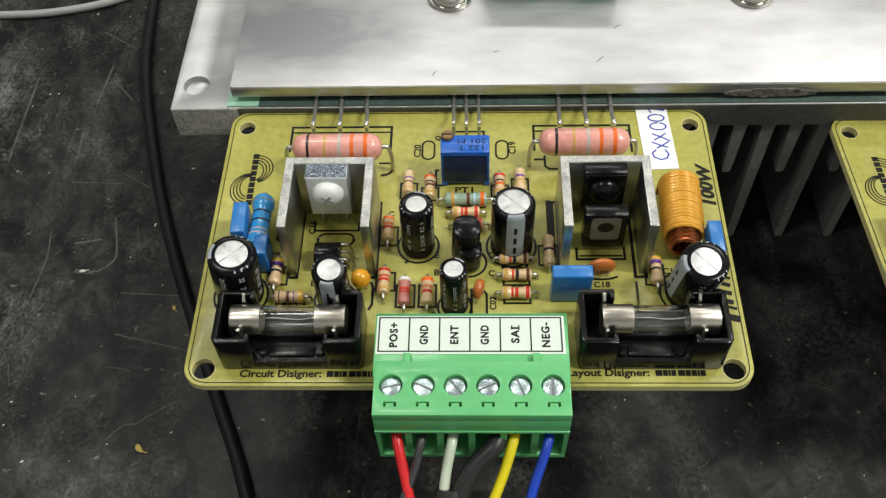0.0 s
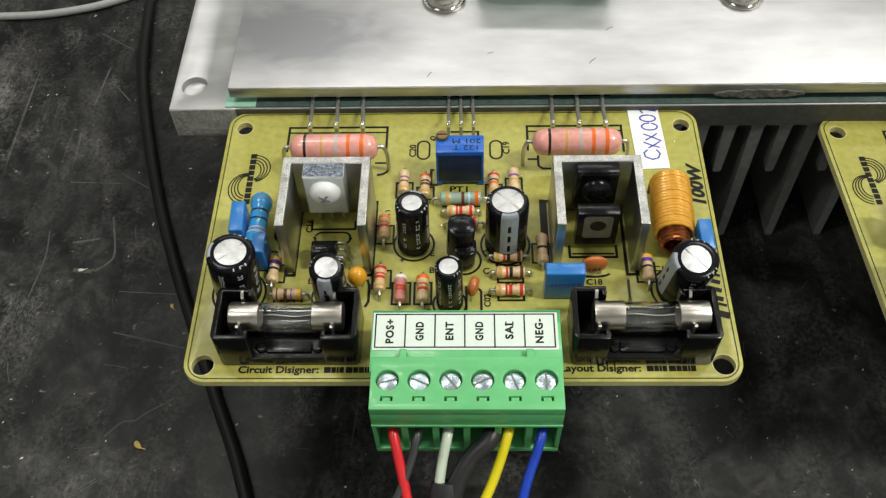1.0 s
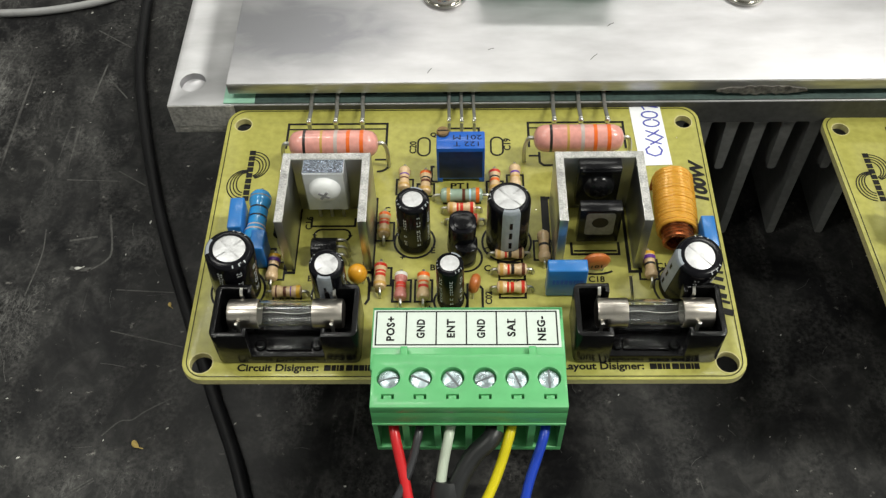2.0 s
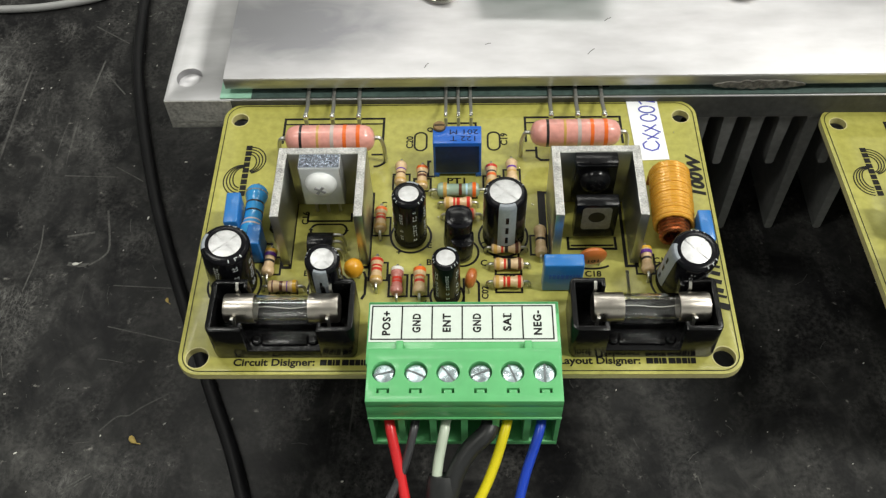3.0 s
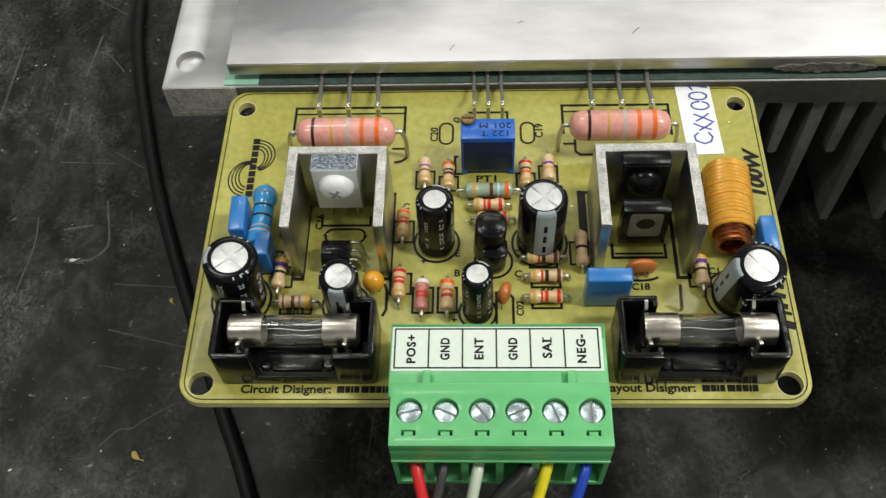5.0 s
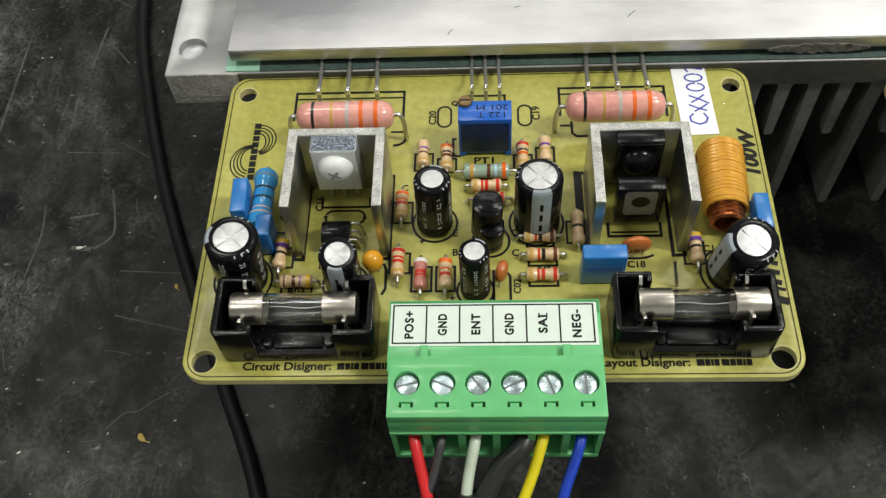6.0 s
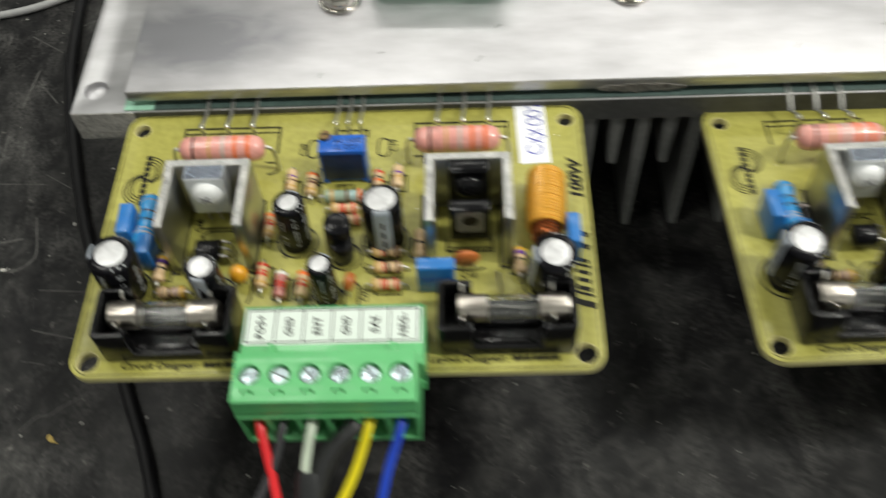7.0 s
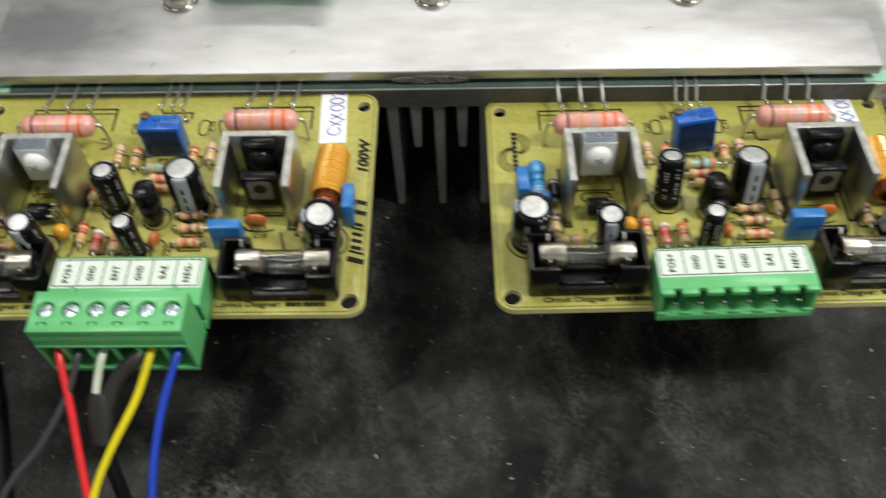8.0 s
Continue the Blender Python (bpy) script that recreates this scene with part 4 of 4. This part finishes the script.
moved(b, place(0, 0, 3.0, 0, 90, 0) @ place(0, 0, 0, 0, 0, 90))
part("body", b, EPOXY, t)
for sy in (1.8, 0.2, -1.6):
    lead(t, [(1.6, sy, 3.4), (3.4, sy, 3.6), (4.2, sy, 2.4), (4.4, sy, -0.5)], 0.26)

# tantalum bead and ceramic discs
t = fitted("tantalum_capacitor", "round amber tantalum bead capacitor", "capacitor", (-16.8, -12.0, 0))
part("bead", lathe(B(), [(0, 1.0), (0.6, 1.05), (1.2, 1.6), (1.7, 2.5), (1.85, 3.3), (1.65, 4.2), (1.1, 4.9), (0.5, 5.15), (0, 5.2)], 22), TANTAL, t)
for s in (-0.8, 0.8):
    lead(t, [(s * 0.6, 0, 1.4), (s, 0, 0.6), (s, 0, -0.5)], 0.25)


def disc_cap(at, rz, r, label, words="", lean=0):
    t = fitted("disc_capacitor", label, "capacitor", at, (lean, 0, rz), "ceramic disc capacitors")
    prof = [(0, -0.95), (r * 0.5, -0.9), (r * 0.85, -0.65), (r, -0.2), (r, 0.2), (r * 0.85, 0.65), (r * 0.5, 0.9), (0, 0.95)]
    part("disc", lathe(B(), prof, 26, place(0, 0, r + 1.3, 90, 0, 0)), ORANGE_DISC, t)
    for s in (-1, 1):
        lead(t, [(s * r * 0.55, 0, 1.9), (s * r * 0.62, 0, 0.8), (s * r * 0.62, 0, -0.5)], 0.25)
    if words:
        part("printed_text", letters(B(), words, 1.5, place(0, -0.98, r + 1.0, 90, 0, 0), 0.02, 1.2), INK, t)
    return t


disc_cap((27.4, -9.4, 0), 4, 2.6, "orange ceramic disc capacitor marked 101", "101", lean=8)
disc_cap((4.9, -14.3, 0), 72, 1.9, "small orange ceramic disc capacitor seen on edge")

# bare wire link standing up
t = fitted("wire_link", "bare tinned wire end standing on the board", "wire", (33.8, -14.2, 0))
lead(t, [(0.2, -1.6, -0.5), (0.1, -1.2, 1.0), (-0.25, 0.3, 3.0), (-0.4, 0.9, 3.9)], 0.3)


# ---- fuses ----
def fuse_holder(cx, label):
    t = fitted("fuse_holder", label, "fuse holder", (cx, -23.2, 0), group="fuse holders")
    body = part("base", plate(B(), rounded(-12.6, 12.6, -5.9, 4.7, 1.2), [], 0, 2.6, 0.2), BLACK, t, "glossy black moulded base")
    part("centre_block", box(B(), -6.3, 6.3, -1.6, 4.4, 2.5, 4.4, 0.3), BLACK, t)
    for s in (-1, 1):
        out = ([(6.4, -6.0)] + [(11.5 + 1.2 * math.sin(radians(a)), -4.8 - 1.2 * math.cos(radians(a))) for a in (0, 22, 45, 67, 90)]
               + [(11.5 + 1.2 * math.cos(radians(a)), 3.6 + 1.2 * math.sin(radians(a))) for a in (0, 22, 45, 67, 90)]
               + [(6.4, 4.8), (6.4, 2.9), (7.2, 2.9), (7.2, 3.8), (11.7, 3.8), (11.7, -5.0), (7.2, -5.0), (7.2, -4.1), (6.4, -4.1)])
        part("end_cup", plate(B(), [(s * x, y) for x, y in out], [], 0.4, 9.5, 0.22), BLACK, t, "glossy black open end cup")
    b = B()
    box(b, -4.0, 4.0, -4.9, -2.6, 2.4, 3.2, 0.2)
    part("centre_rib", b, BLACK, body)
    for sx in (-5.0, 5.0):
        part("stud", lathe(B(), [(0, 3.3), (0.7, 3.25), (0.95, 3.0), (1.0, 2.4), (0, 2.4)], 16, place(sx, -3.9, 0.15)), BLACK, body)
    rng = random.Random(5)
    px = -2.9
    while px < 2.8:
        w = 0.25 + 0.4 * rng.random()
        part("moulded_mark", box(B(), px, px + w, -1.68, -1.55, 3.1, 4.0), EPOXY, body)
        px += w + 0.2
    for s in (-1, 1):
        for side in (-1, 1):
            pr = [(1.2, 3.0), (2.7, 4.6), (3.0, 7.4), (2.62, 8.6), (2.9, 9.2), (3.5, 9.7)]
            c = B()
            w = 0.26
            path = smooth_path([(0, side * py, pz) for py, pz in pr], 4)
            n = len(path)
            va = [[c.verts.new((s * 8.2 + dx, p.y + dy * side, p.z)) for dx, dy in ((-w, 0), (w, 0), (w, 0.35), (-w, 0.35))] for p in path]
            for i in range(n - 1):
                for k in range(4):
                    c.faces.new((va[i][k], va[i][(k + 1) % 4], va[i + 1][(k + 1) % 4], va[i + 1][k]))
            c.faces.new(va[0]), c.faces.new(va[-1])
            part("clip", c, TIN, t, "springy tinned contact clip")
    return t


def fuse(cx, label):
    t = fitted("glass_fuse", label, "fuse", (cx, -23.4, 7.6), group="glass fuses")
    lay = place(0, 0, 0, 0, 90, 0)
    part("tube", lathe(B(), [(2.42, -8.5), (2.42, 8.5), (2.0, 8.5), (2.0, -8.5), (2.42, -8.5)], 28, lay), CLEAR, t, "clear glass tube").visible_shadow = False
    for s in (-1, 1):
        c = [(2.45, 4.7), (2.6, 4.75), (2.62, 5.0), (2.6, 9.6), (2.52, 9.95), (2.2, 10.1), (0.8, 10.1), (0.6, 9.9), (0, 9.9)]
        part("end_cap", lathe(B(), [(r, s * z) for r, z in c], 28, lay), NICKEL, t, "nickel end cap")
    part("fuse_wire", tube(B(), [(-8, 0.4, -1.0), (-3, 0.2, 0.2), (2, -0.2, 0.3), (8, 0.3, 1.1)], 0.06, 6, 6), TIN, t)
    return t


fuse_holder(-28.0, "black fuse holder with a glass fuse at the board's edge")
fuse_holder(34.75, "black fuse holder with a glass fuse at the board's edge")
fuse(-28.1, "glass tube fuse with nickel end caps")
fuse(35.9, "glass tube fuse with nickel end caps")

# ---- terminal header with its paper label ----
HEADER = t = fitted("terminal_header", "green six-way board header with a printed paper label", "connector", (3.55, -23.2, 0), group="terminal headers")
b = B()
W = 16.3
box(b, -W, W, -2.6, 0, 0, 9.2, 0.15)
box(b, -W, W, -10.9, 0, 8.1, 9.2, 0.12)
for i in range(7):
    cx = -15.24 + 5.08 * i
    x0, x1 = max(-W, cx - 1.75), min(W, cx + 1.75)
    box(b, x0, x1, -12.2, -10.7, 7.8, 9.15, 0.25)
box(b, -W, W, -12.4, 0, -0.2, 1.1, 0.12)
for s in (-1, 1):
    x0, x1 = sorted((s * W, s * (W - 0.8)))
    box(b, x0, x1, -12.0, 0, 0, 9.1, 0.15)
box(b, -W, W, -12.5, -11.8, -0.2, 1.7, 0.2)
for i in range(7):
    cx = -15.24 + 5.08 * i
    x0, x1 = max(-W, cx - 1.2), min(W, cx + 1.2)
    box(b, x0, x1, -12.45, -11.85, 1.5, 2.5, 0.2)
part("housing", b, GREEN, t)
for i in range(6):
    part("pin", box(B(), -12.7 + 5.08 * i - 0.5, -12.7 + 5.08 * i + 0.5, -11.9, -2.4, 4.2, 5.2, 0.15), SOLDER, t)
lab = part("paper_label", box(B(), -16.05, 15.75, -8.0, -0.6, 9.22, 9.30), PAPER, t, "white paper strip with six framed words")
b = B()
for i in range(7):
    cx = -15.6 + 5.13 * i
    ribbon(b, [(cx, -7.5), (cx, -0.95)], 0.24, 9.31)
for yy in (-7.5, -0.95):
    ribbon(b, [(-15.6, yy), (15.18, yy)], 0.24, 9.31)
part("printed_frame", b, INK, lab)
for i, (wds, length) in enumerate((("POS+", 4.8), ("GND", 3.75), ("ENT", 3.65), ("GND", 3.75), ("SAI", 3.1), ("NEG-", 4.8))):
    part("printed_word", letters(B(), wds, 1.85, place(-15.6 + 5.13 * (i + 0.5), -4.35, 9.33, 0, 0, 90), 0.07, length=length, gap=1.15), INK, lab)

b = B()
for dx in (-0.6, 0.6):
    ribbon(b, [(-15.6 + 5.13 * 4.5 + dx, -3.25), (-15.6 + 5.13 * 4.5 + dx, -2.55)], 0.2, 9.335)
part("printed_serif", b, INK, lab)

# ---- paper sticker ----
t = fitted("sticker", "white paper sticker with blue handwriting", "sticker", (42.0, 25.35, 0.02), (0, 0, 2.2), "serial stickers")
part("paper", box(B(), -3.3, 3.25, -8.8, 9.9, 0.03, 0.12), STICKER, t)
b = B()
for stroke in ([(1.4, -3.4), (2.0, -4.4), (1.6, -5.5), (0.4, -6.0), (-1.1, -5.3), (-1.3, -4.2), (-0.6, -3.5)],
               [(-1.1, -1.3), (0.5, -2.1), (1.9, -2.6)], [(-0.2, -2.8), (1.0, -2.0), (2.1, -1.1)],
               [(-0.9, 1.0), (0.8, 0.2), (2.5, -0.8)], [(-0.6, -0.6), (0.6, 0.2), (1.7, 1.2)],
               arc(0.4, 3.2, 1.65, 0.98, 95, 430, 22), arc(0.2, 5.6, 1.65, 0.95, 80, 425, 22),
               [(-0.8, 7.2), (-1.4, 8.2), (0.2, 8.1), (2.0, 7.8)]):
    ribbon(b, stroke, 0.34, 0.15, 0.02)
part("handwriting", moved(b, place(0.1, -0.35, 0, 0, 0, -4)), PEN, t)

FIRST = list(MOUNTED)
# the second board: the same fittings, some of them leaning another way
LEAN = {CAP_A: (-10, -2, 0), CAP_B: (-6, -1, 0), CAP_D: (2, -8, 0), CAP_E: (0, -2, 0), CAP_F: (5, -3, 0), CAP_C: (-8, 0, 0), TRIMMER: (-6, -4, 7), HEADER: (0, -1, 0)}
SHIFT = {HEADER: pose(-0.0012, 0, 0)}
for ob in FIRST:
    m = ob.matrix_basis.copy()
    if ob in LEAN:
        m = m @ SHIFT.get(ob, Matrix()) @ pose(0, 0, 0, *LEAN[ob])
    copy_thing(ob, BOARD_2 @ m)


# ---- power transistors under the clamp, legs bent down into the boards ----
def clamped(xs, base, w):
    """xs: the legs' places on the board."""
    ends = [base @ Vector((x * MM, 24.3 * MM, 0)) for x in xs]
    cx = ends[1].x / MM
    t = thing("clamped_transistor", "black power transistor clamped flat, legs bent into a board", "transistor", (cx, 0, 0), group="clamped transistors")
    part("body", box(B(), -w, w, 35.6, 52, 1.9, 3.39, 0.1), EPOXY, t)
    for e in ends:
        ex, ey, ez = e.x / MM - cx, e.y / MM, e.z / MM
        c = B()
        r = 0.42 if w > 5 else 0.34
        sx = ex + 0.022 * (cx - 8 - base.translation.x / MM)
        tube(c, [(sx, 36.5, 2.4), (sx, 34.4, 2.1), (sx, 32.6, 2.1), ((sx + ex) / 2, 29.8, ez + 3.1), (ex, ey + 1.5, ez + 5.1), (ex, ey + 0.7, ez + 5.45), (ex, ey + 0.15, ez + 5.15), (ex, ey, ez + 4.4), (ex, ey, ez - 2.0)],
             r, 10, 0, 0.75)
        leg = part("leg", c, LEG, t)
        bead = lathe(B(), [(0, -0.95), (r * 0.9, -0.8), (r * 1.45, -0.3), (r * 1.5, 0.15), (r * 1.2, 0.6), (r * 0.6, 0.85), (0, 0.9)], 14, place(ex, ey + 0.25, ez + 5.05, 24, 0, 0))
        part("tinned_bend", bead, SOLDER, leg, "bright blob of solder on the bend")
    return t


for base in (Matrix(), BOARD_2):
    clamped((-28.9, -23.4, -17.9), base, 7.8)
    clamped((0.0, 2.6, 5.2), base, 4.0)
    clamped((21.6, 27.05, 32.5), base, 7.8)

# ---- plug with six screws ----
plug = thing("terminal_plug", "green six-way screw terminal plug on the header", "connector", (3.65, 0, 0))
XS = [-12.7 + 5.08 * i for i in range(6)]
YB, YF = -35.8, -45.2
b = B()
slots = [[(x - 1.0, -43.7), (x + 1.0, -43.7), (x + 1.0, -42.9), (x - 1.0, -42.9)] for x in XS]
plate(b, [(-15.4, YF), (15.4, YF), (15.4, YB), (-15.4, YB)], [circle(x, -40.0, 1.86, 28) for x in XS] + slots, 13.2, 15.2, 0.08)
box(b, -15.4, 15.4, YF + 0.01, YB, 9.4, 13.25, 0.05)
box(b, -15.45, 15.45, YF - 0.2, YB - 2, 9.0, 9.6, 0.1)
for i in range(7):
    lo = B()
    x = -15.24 + 5.08 * i
    x0, x1 = max(-15.4, x - 0.55), min(15.4, x + 0.55)
    v = [lo.verts.new(p) for p in ((x0, YF, 9.1), (x1, YF, 9.1), (x1, YF + 0.5, -1.4), (x0, YF + 0.5, -1.4), (x0, YB, 9.1), (x1, YB, 9.1), (x1, YB, -1.4), (x0, YB, -1.4))]
    for f in ((0, 1, 2, 3), (4, 7, 6, 5), (0, 4, 5, 1), (1, 5, 6, 2), (2, 6, 7, 3), (3, 7, 4, 0)):
        lo.faces.new([v[k] for k in f])
    part("cell_wall", lo, GREEN, plug)
part("floor_bar", box(B(), -15.4, 15.4, YF + 0.4, -36.0, -1.7, -0.4, 0.15), GREEN, plug)
part("rear_block", box(B(), -15.3, 15.3, YF + 5.5, YB, 0.2, 9.2), GREEN, plug)
for x in (-10.75, 10.65):
    c = box(B(), x - 0.62, x + 0.62, YB - 1.2, YB + 4.2, 9.4, 10.5, 0.15)
    part("latch", c, GREEN, plug, "green latch hook over the header")
for x in XS:
    part("tongue", box(B(), x - 1.0, x + 1.0, YB - 0.5, -32.3, 7.6, 9.08, 0.1), GREEN, plug)
part("housing", b, GREEN, plug, "light green moulded housing")
for i, x in enumerate(XS):
    a = (14, -24, -52, 24, 112, 91)[i]
    s = part("screw", lathe(B(), [(0, 14.42), (1.1, 14.42), (1.55, 14.28), (1.76, 13.95), (1.8, 13.2), (0, 13.2)], 24, place(x, -40.0, 0.25)), STEEL, plug, "bright slotted screw")
    part("slot", moved(box(B(), -1.62, 1.62, -0.17, 0.17, 14.3, 14.69), place(x, -40.0, 0, 0, 0, a)), SLOT_STEEL, s)
for x in XS:
    part("test_tongue", box(B(), x - 0.62, x + 0.62, -43.72, -43.12, 13.3, 15.16, 0.05), GREEN, plug)
# Metal cages, coloured dark for the shade deep in the wire openings.
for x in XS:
    part("cage", box(B(), x - 1.7, x + 1.7, YF + 4.9, YF + 5.6, 1.0, 8.4), RECESS_DARK, plug)

# ---- wires ----
def wire(color, label, r, points, category="wire", material=None, group="plug wires"):
    t = thing("wire", label, category, points[0], group=group)
    o = Vector(points[0])
    part("insulation", tube(B(), [Vector(p) - o for p in points], r, 14, 7), material or WIRE[color], t)
    return t


wire("red", "red insulated wire from the terminal plug to the bench", 0.86, [(-8.9, -40.5, 5.2), (-8.4, -45.2, 5.2), (-6.4, -53.0, -0.6), (-3.2, -68.2, -12.2), (0.4, -84, -27), (6, -100, -40), (12, -125, -45.1), (16, -170, -45.1)])
wire("black", "thin dark grey wire from the terminal plug", 0.7, [(-4.2, -40.5, 5.0), (-4.6, -45.3, 5.1), (-7.0, -51.7, 0.4), (-12.8, -60.1, -5.8), (-20.4, -67.4, -12), (-29.4, -80, -26), (-41, -100, -40), (-64, -130, -45.3), (-84, -160, -45.3)])
wire("yellow", "yellow insulated wire from the terminal plug", 0.84, [(11.2, -40.5, 5.2), (10.3, -45.2, 5.3), (7.4, -52.2, 0.2), (1.8, -61.1, -6.3), (-2.0, -68.3, -12.4), (-8, -84, -27), (-13, -101, -40), (-19, -125, -45.1), (-26, -170, -45.1)])
wire("blue", "blue insulated wire from the terminal plug", 0.82, [(16.4, -40.5, 5.2), (15.9, -45.2, 5.3), (13.3, -51.9, 0.5), (11.4, -59.2, -4.9), (10.2, -67.4, -11.6), (9.0, -84, -27), (9, -101, -40), (10, -125, -45.1), (13, -170, -45.1)])
wire("white", "white inner wire of the shielded cable", 0.85, [(1.1, -40.5, 5.0), (0.4, -45.3, 5.2), (-0.5, -49.0, 2.6), (-1.1, -52.6, -0.2)])
wire("grey", "thick dark grey wire of the shielded cable", 1.6, [(8.3, -40.5, 4.6), (7.6, -45.2, 5.0), (4.4, -48.0, 3.2), (2.2, -51.0, 0.8), (1.0, -54.0, -1.8)], material=GREY_CABLE)
t = thing("shielded_cable", "black cable with a heat-shrink sleeve", "cable", (0, -51.2, 0.7))
part("shrink_sleeve", tube(B(), [(0.0, 0, 0), (-0.2, -4, -3.4), (-0.2, -7.6, -7.4)], [2.2, 2.5, 2.6, 2.65, 2.6, 2.65, 2.55, 2.5, 2.3], 18, 5, 0.75), GREY_CABLE, t, "matt black shrink sleeve")
part("jacket", tube(B(), [(-0.2, -7.0, -6.8), (0.4, -10, -11.5), (1.6, -14, -19.0), (3.0, -20, -31), (4, -32, -41), (4, -55, -45.1), (3, -110, -45.1)], 1.5, 14, 6), RUBBER, t)

# ---- cables and crumbs on the bench ----
t = thing("cable", "black cable lying across the bench", "cable", (0, 0, TABLE))
part("jacket", tube(B(), [(-97, 175, 1.6), (-96, 140, 1.6), (-94.0, 112, 1.6), (-90.4, 88, 1.6), (-81.5, 56.5, 1.6), (-71.5, 28.4, 1.6), (-54.6, -11.1, 1.6), (-44.3, -35.0, 1.6), (-32.2, -75, 1.6), (-23, -130, 1.6)], 1.6, 14, 8), RUBBER, t)
t = thing("cable", "thin grey cable looping over the bench", "cable", (0, 0, TABLE))
part("jacket", tube(B(), [(-190, 122, 1.2), (-160, 118.6, 1.2), (-143, 118.4, 1.2), (-125, 119.6, 1.2), (-107, 125.0, 1.2), (-92, 136, 1.2), (-82, 156, 1.2)], 1.2, 12, 8), PALE_CABLE, t)


def flake(x, y, rz, size, material, label, name="crumb"):
    t = thing(name, label, "debris", (x, y, TABLE), (0, 0, rz), "crumbs on the bench")
    part("flake", tube(B(), [(-1.5 * size, 0.25 * size, 0.25), (-0.5 * size, -0.1 * size, 0.4), (0.6 * size, -0.05 * size, 0.4), (1.4 * size, 0.35 * size, 0.3)], [0.3 * size, 0.5 * size, 0.6 * size, 0.55 * size, 0.5 * size, 0.3 * size, 0.1 * size], 8, 3, 0.45), material, t)


flake(-69.4, -24.5, -38, 1.1, CRUMB, "curled yellowish flake on the black bench")
flake(-68.5, 12.0, -60, 0.7, CRUMB, "small yellowish flake on the black bench")
flake(-93.4, 23.3, 10, 0.8, DUST, "pale speck of dirt on the black bench", "speck")
# scratches and scuffs worn into the bench: long ones, and many short random hairs
b = B()
for width, way in ((0.5, [(-89.3, 40.1), (-86.6, 29.1), (-87.6, 25.5), (-91.3, 22.5)]), (1.1, [(-95.5, 23.4), (-93.4, 23.0), (-91.1, 23.1)]), (0.6, [(-97.9, 32.0), (-91.5, 33.2)]),
                   (0.35, [(-83.5, -35.9), (-77.8, -32.0)]), (0.3, [(-82.9, -36.5), (-77.4, -32.5)]), (0.35, [(-77.9, -21.9), (-74.7, -18.5), (-71.9, -18.1), (-69.3, -16.0), (-64.0, -12.8)]),
                   (0.3, [(-103.6, 52.3), (-89.5, 51.7)]), (0.3, [(-90.2, 55.2), (-82.2, 50.2)]), (0.35, [(-105.3, 15.3), (-104.2, 27.4), (-105.1, 35.5)]),
                   (0.3, [(-82.9, 16.9), (-68.5, 16.0)]), (0.3, [(-81.7, 5.1), (-63.7, 0.7)]), (0.4, [(-108.0, 111.4), (-96.8, 103.9)]), (0.5, [(-102.3, 96.4), (-103.6, 81.3)]), (0.4, [(-100.5, 90.7), (-93.7, 82.7)]),
                   (0.5, [(90.0, -62.0), (93.0, -57.0), (95.5, -53.0)]), (0.4, [(100.0, -60.0), (104.0, -62.0)])):
    ribbon(b, [p.to_2d() for p in smooth_path([(*p, 0) for p in way], 4)] if len(way) > 2 else way, width, 0.01, 0.02)
rng = random.Random(33)
for i in range(420):
    x, y, a, ln, bend = -135 + 320 * rng.random(), -125 + 250 * rng.random(), math.pi * rng.random(), 0.8 + 5.5 * rng.random() ** 2.5, 0.5 * rng.random() - 0.25
    dx, dy = math.cos(a) * ln / 2, math.sin(a) * ln / 2
    ribbon(b, [(x - dx, y - dy), (x - dy * bend, y + dx * bend), (x + dx, y + dy)], 0.06 + 0.16 * rng.random() ** 2, 0.01, 0.015)
scuffs = part("scratches", b, SCUFF)
scuffs.location.z = TABLE * MM
tagged(scuffs, "pale scratches and scuffs worn into the black bench", "scratches", kind="stuff")
rng = random.Random(21)
b = B()
for i in range(230):
    x, y, s = -140 + 330 * rng.random(), -110 + 240 * rng.random(), 0.12 + 0.22 * rng.random() ** 3
    lathe(b, [(s, 0.0), (s * 0.8, s * 0.5), (0, s * 0.7)], 5, place(x, y, 0.0, 0, 0, 90 * rng.random()) @ Matrix.Diagonal((1 + rng.random(), 0.7, 1, 1)))
dust = part("dust", b, DUST)
dust.location.z = TABLE * MM
tagged(dust, "fine pale dust and specks on the bench", "dust", kind="stuff")
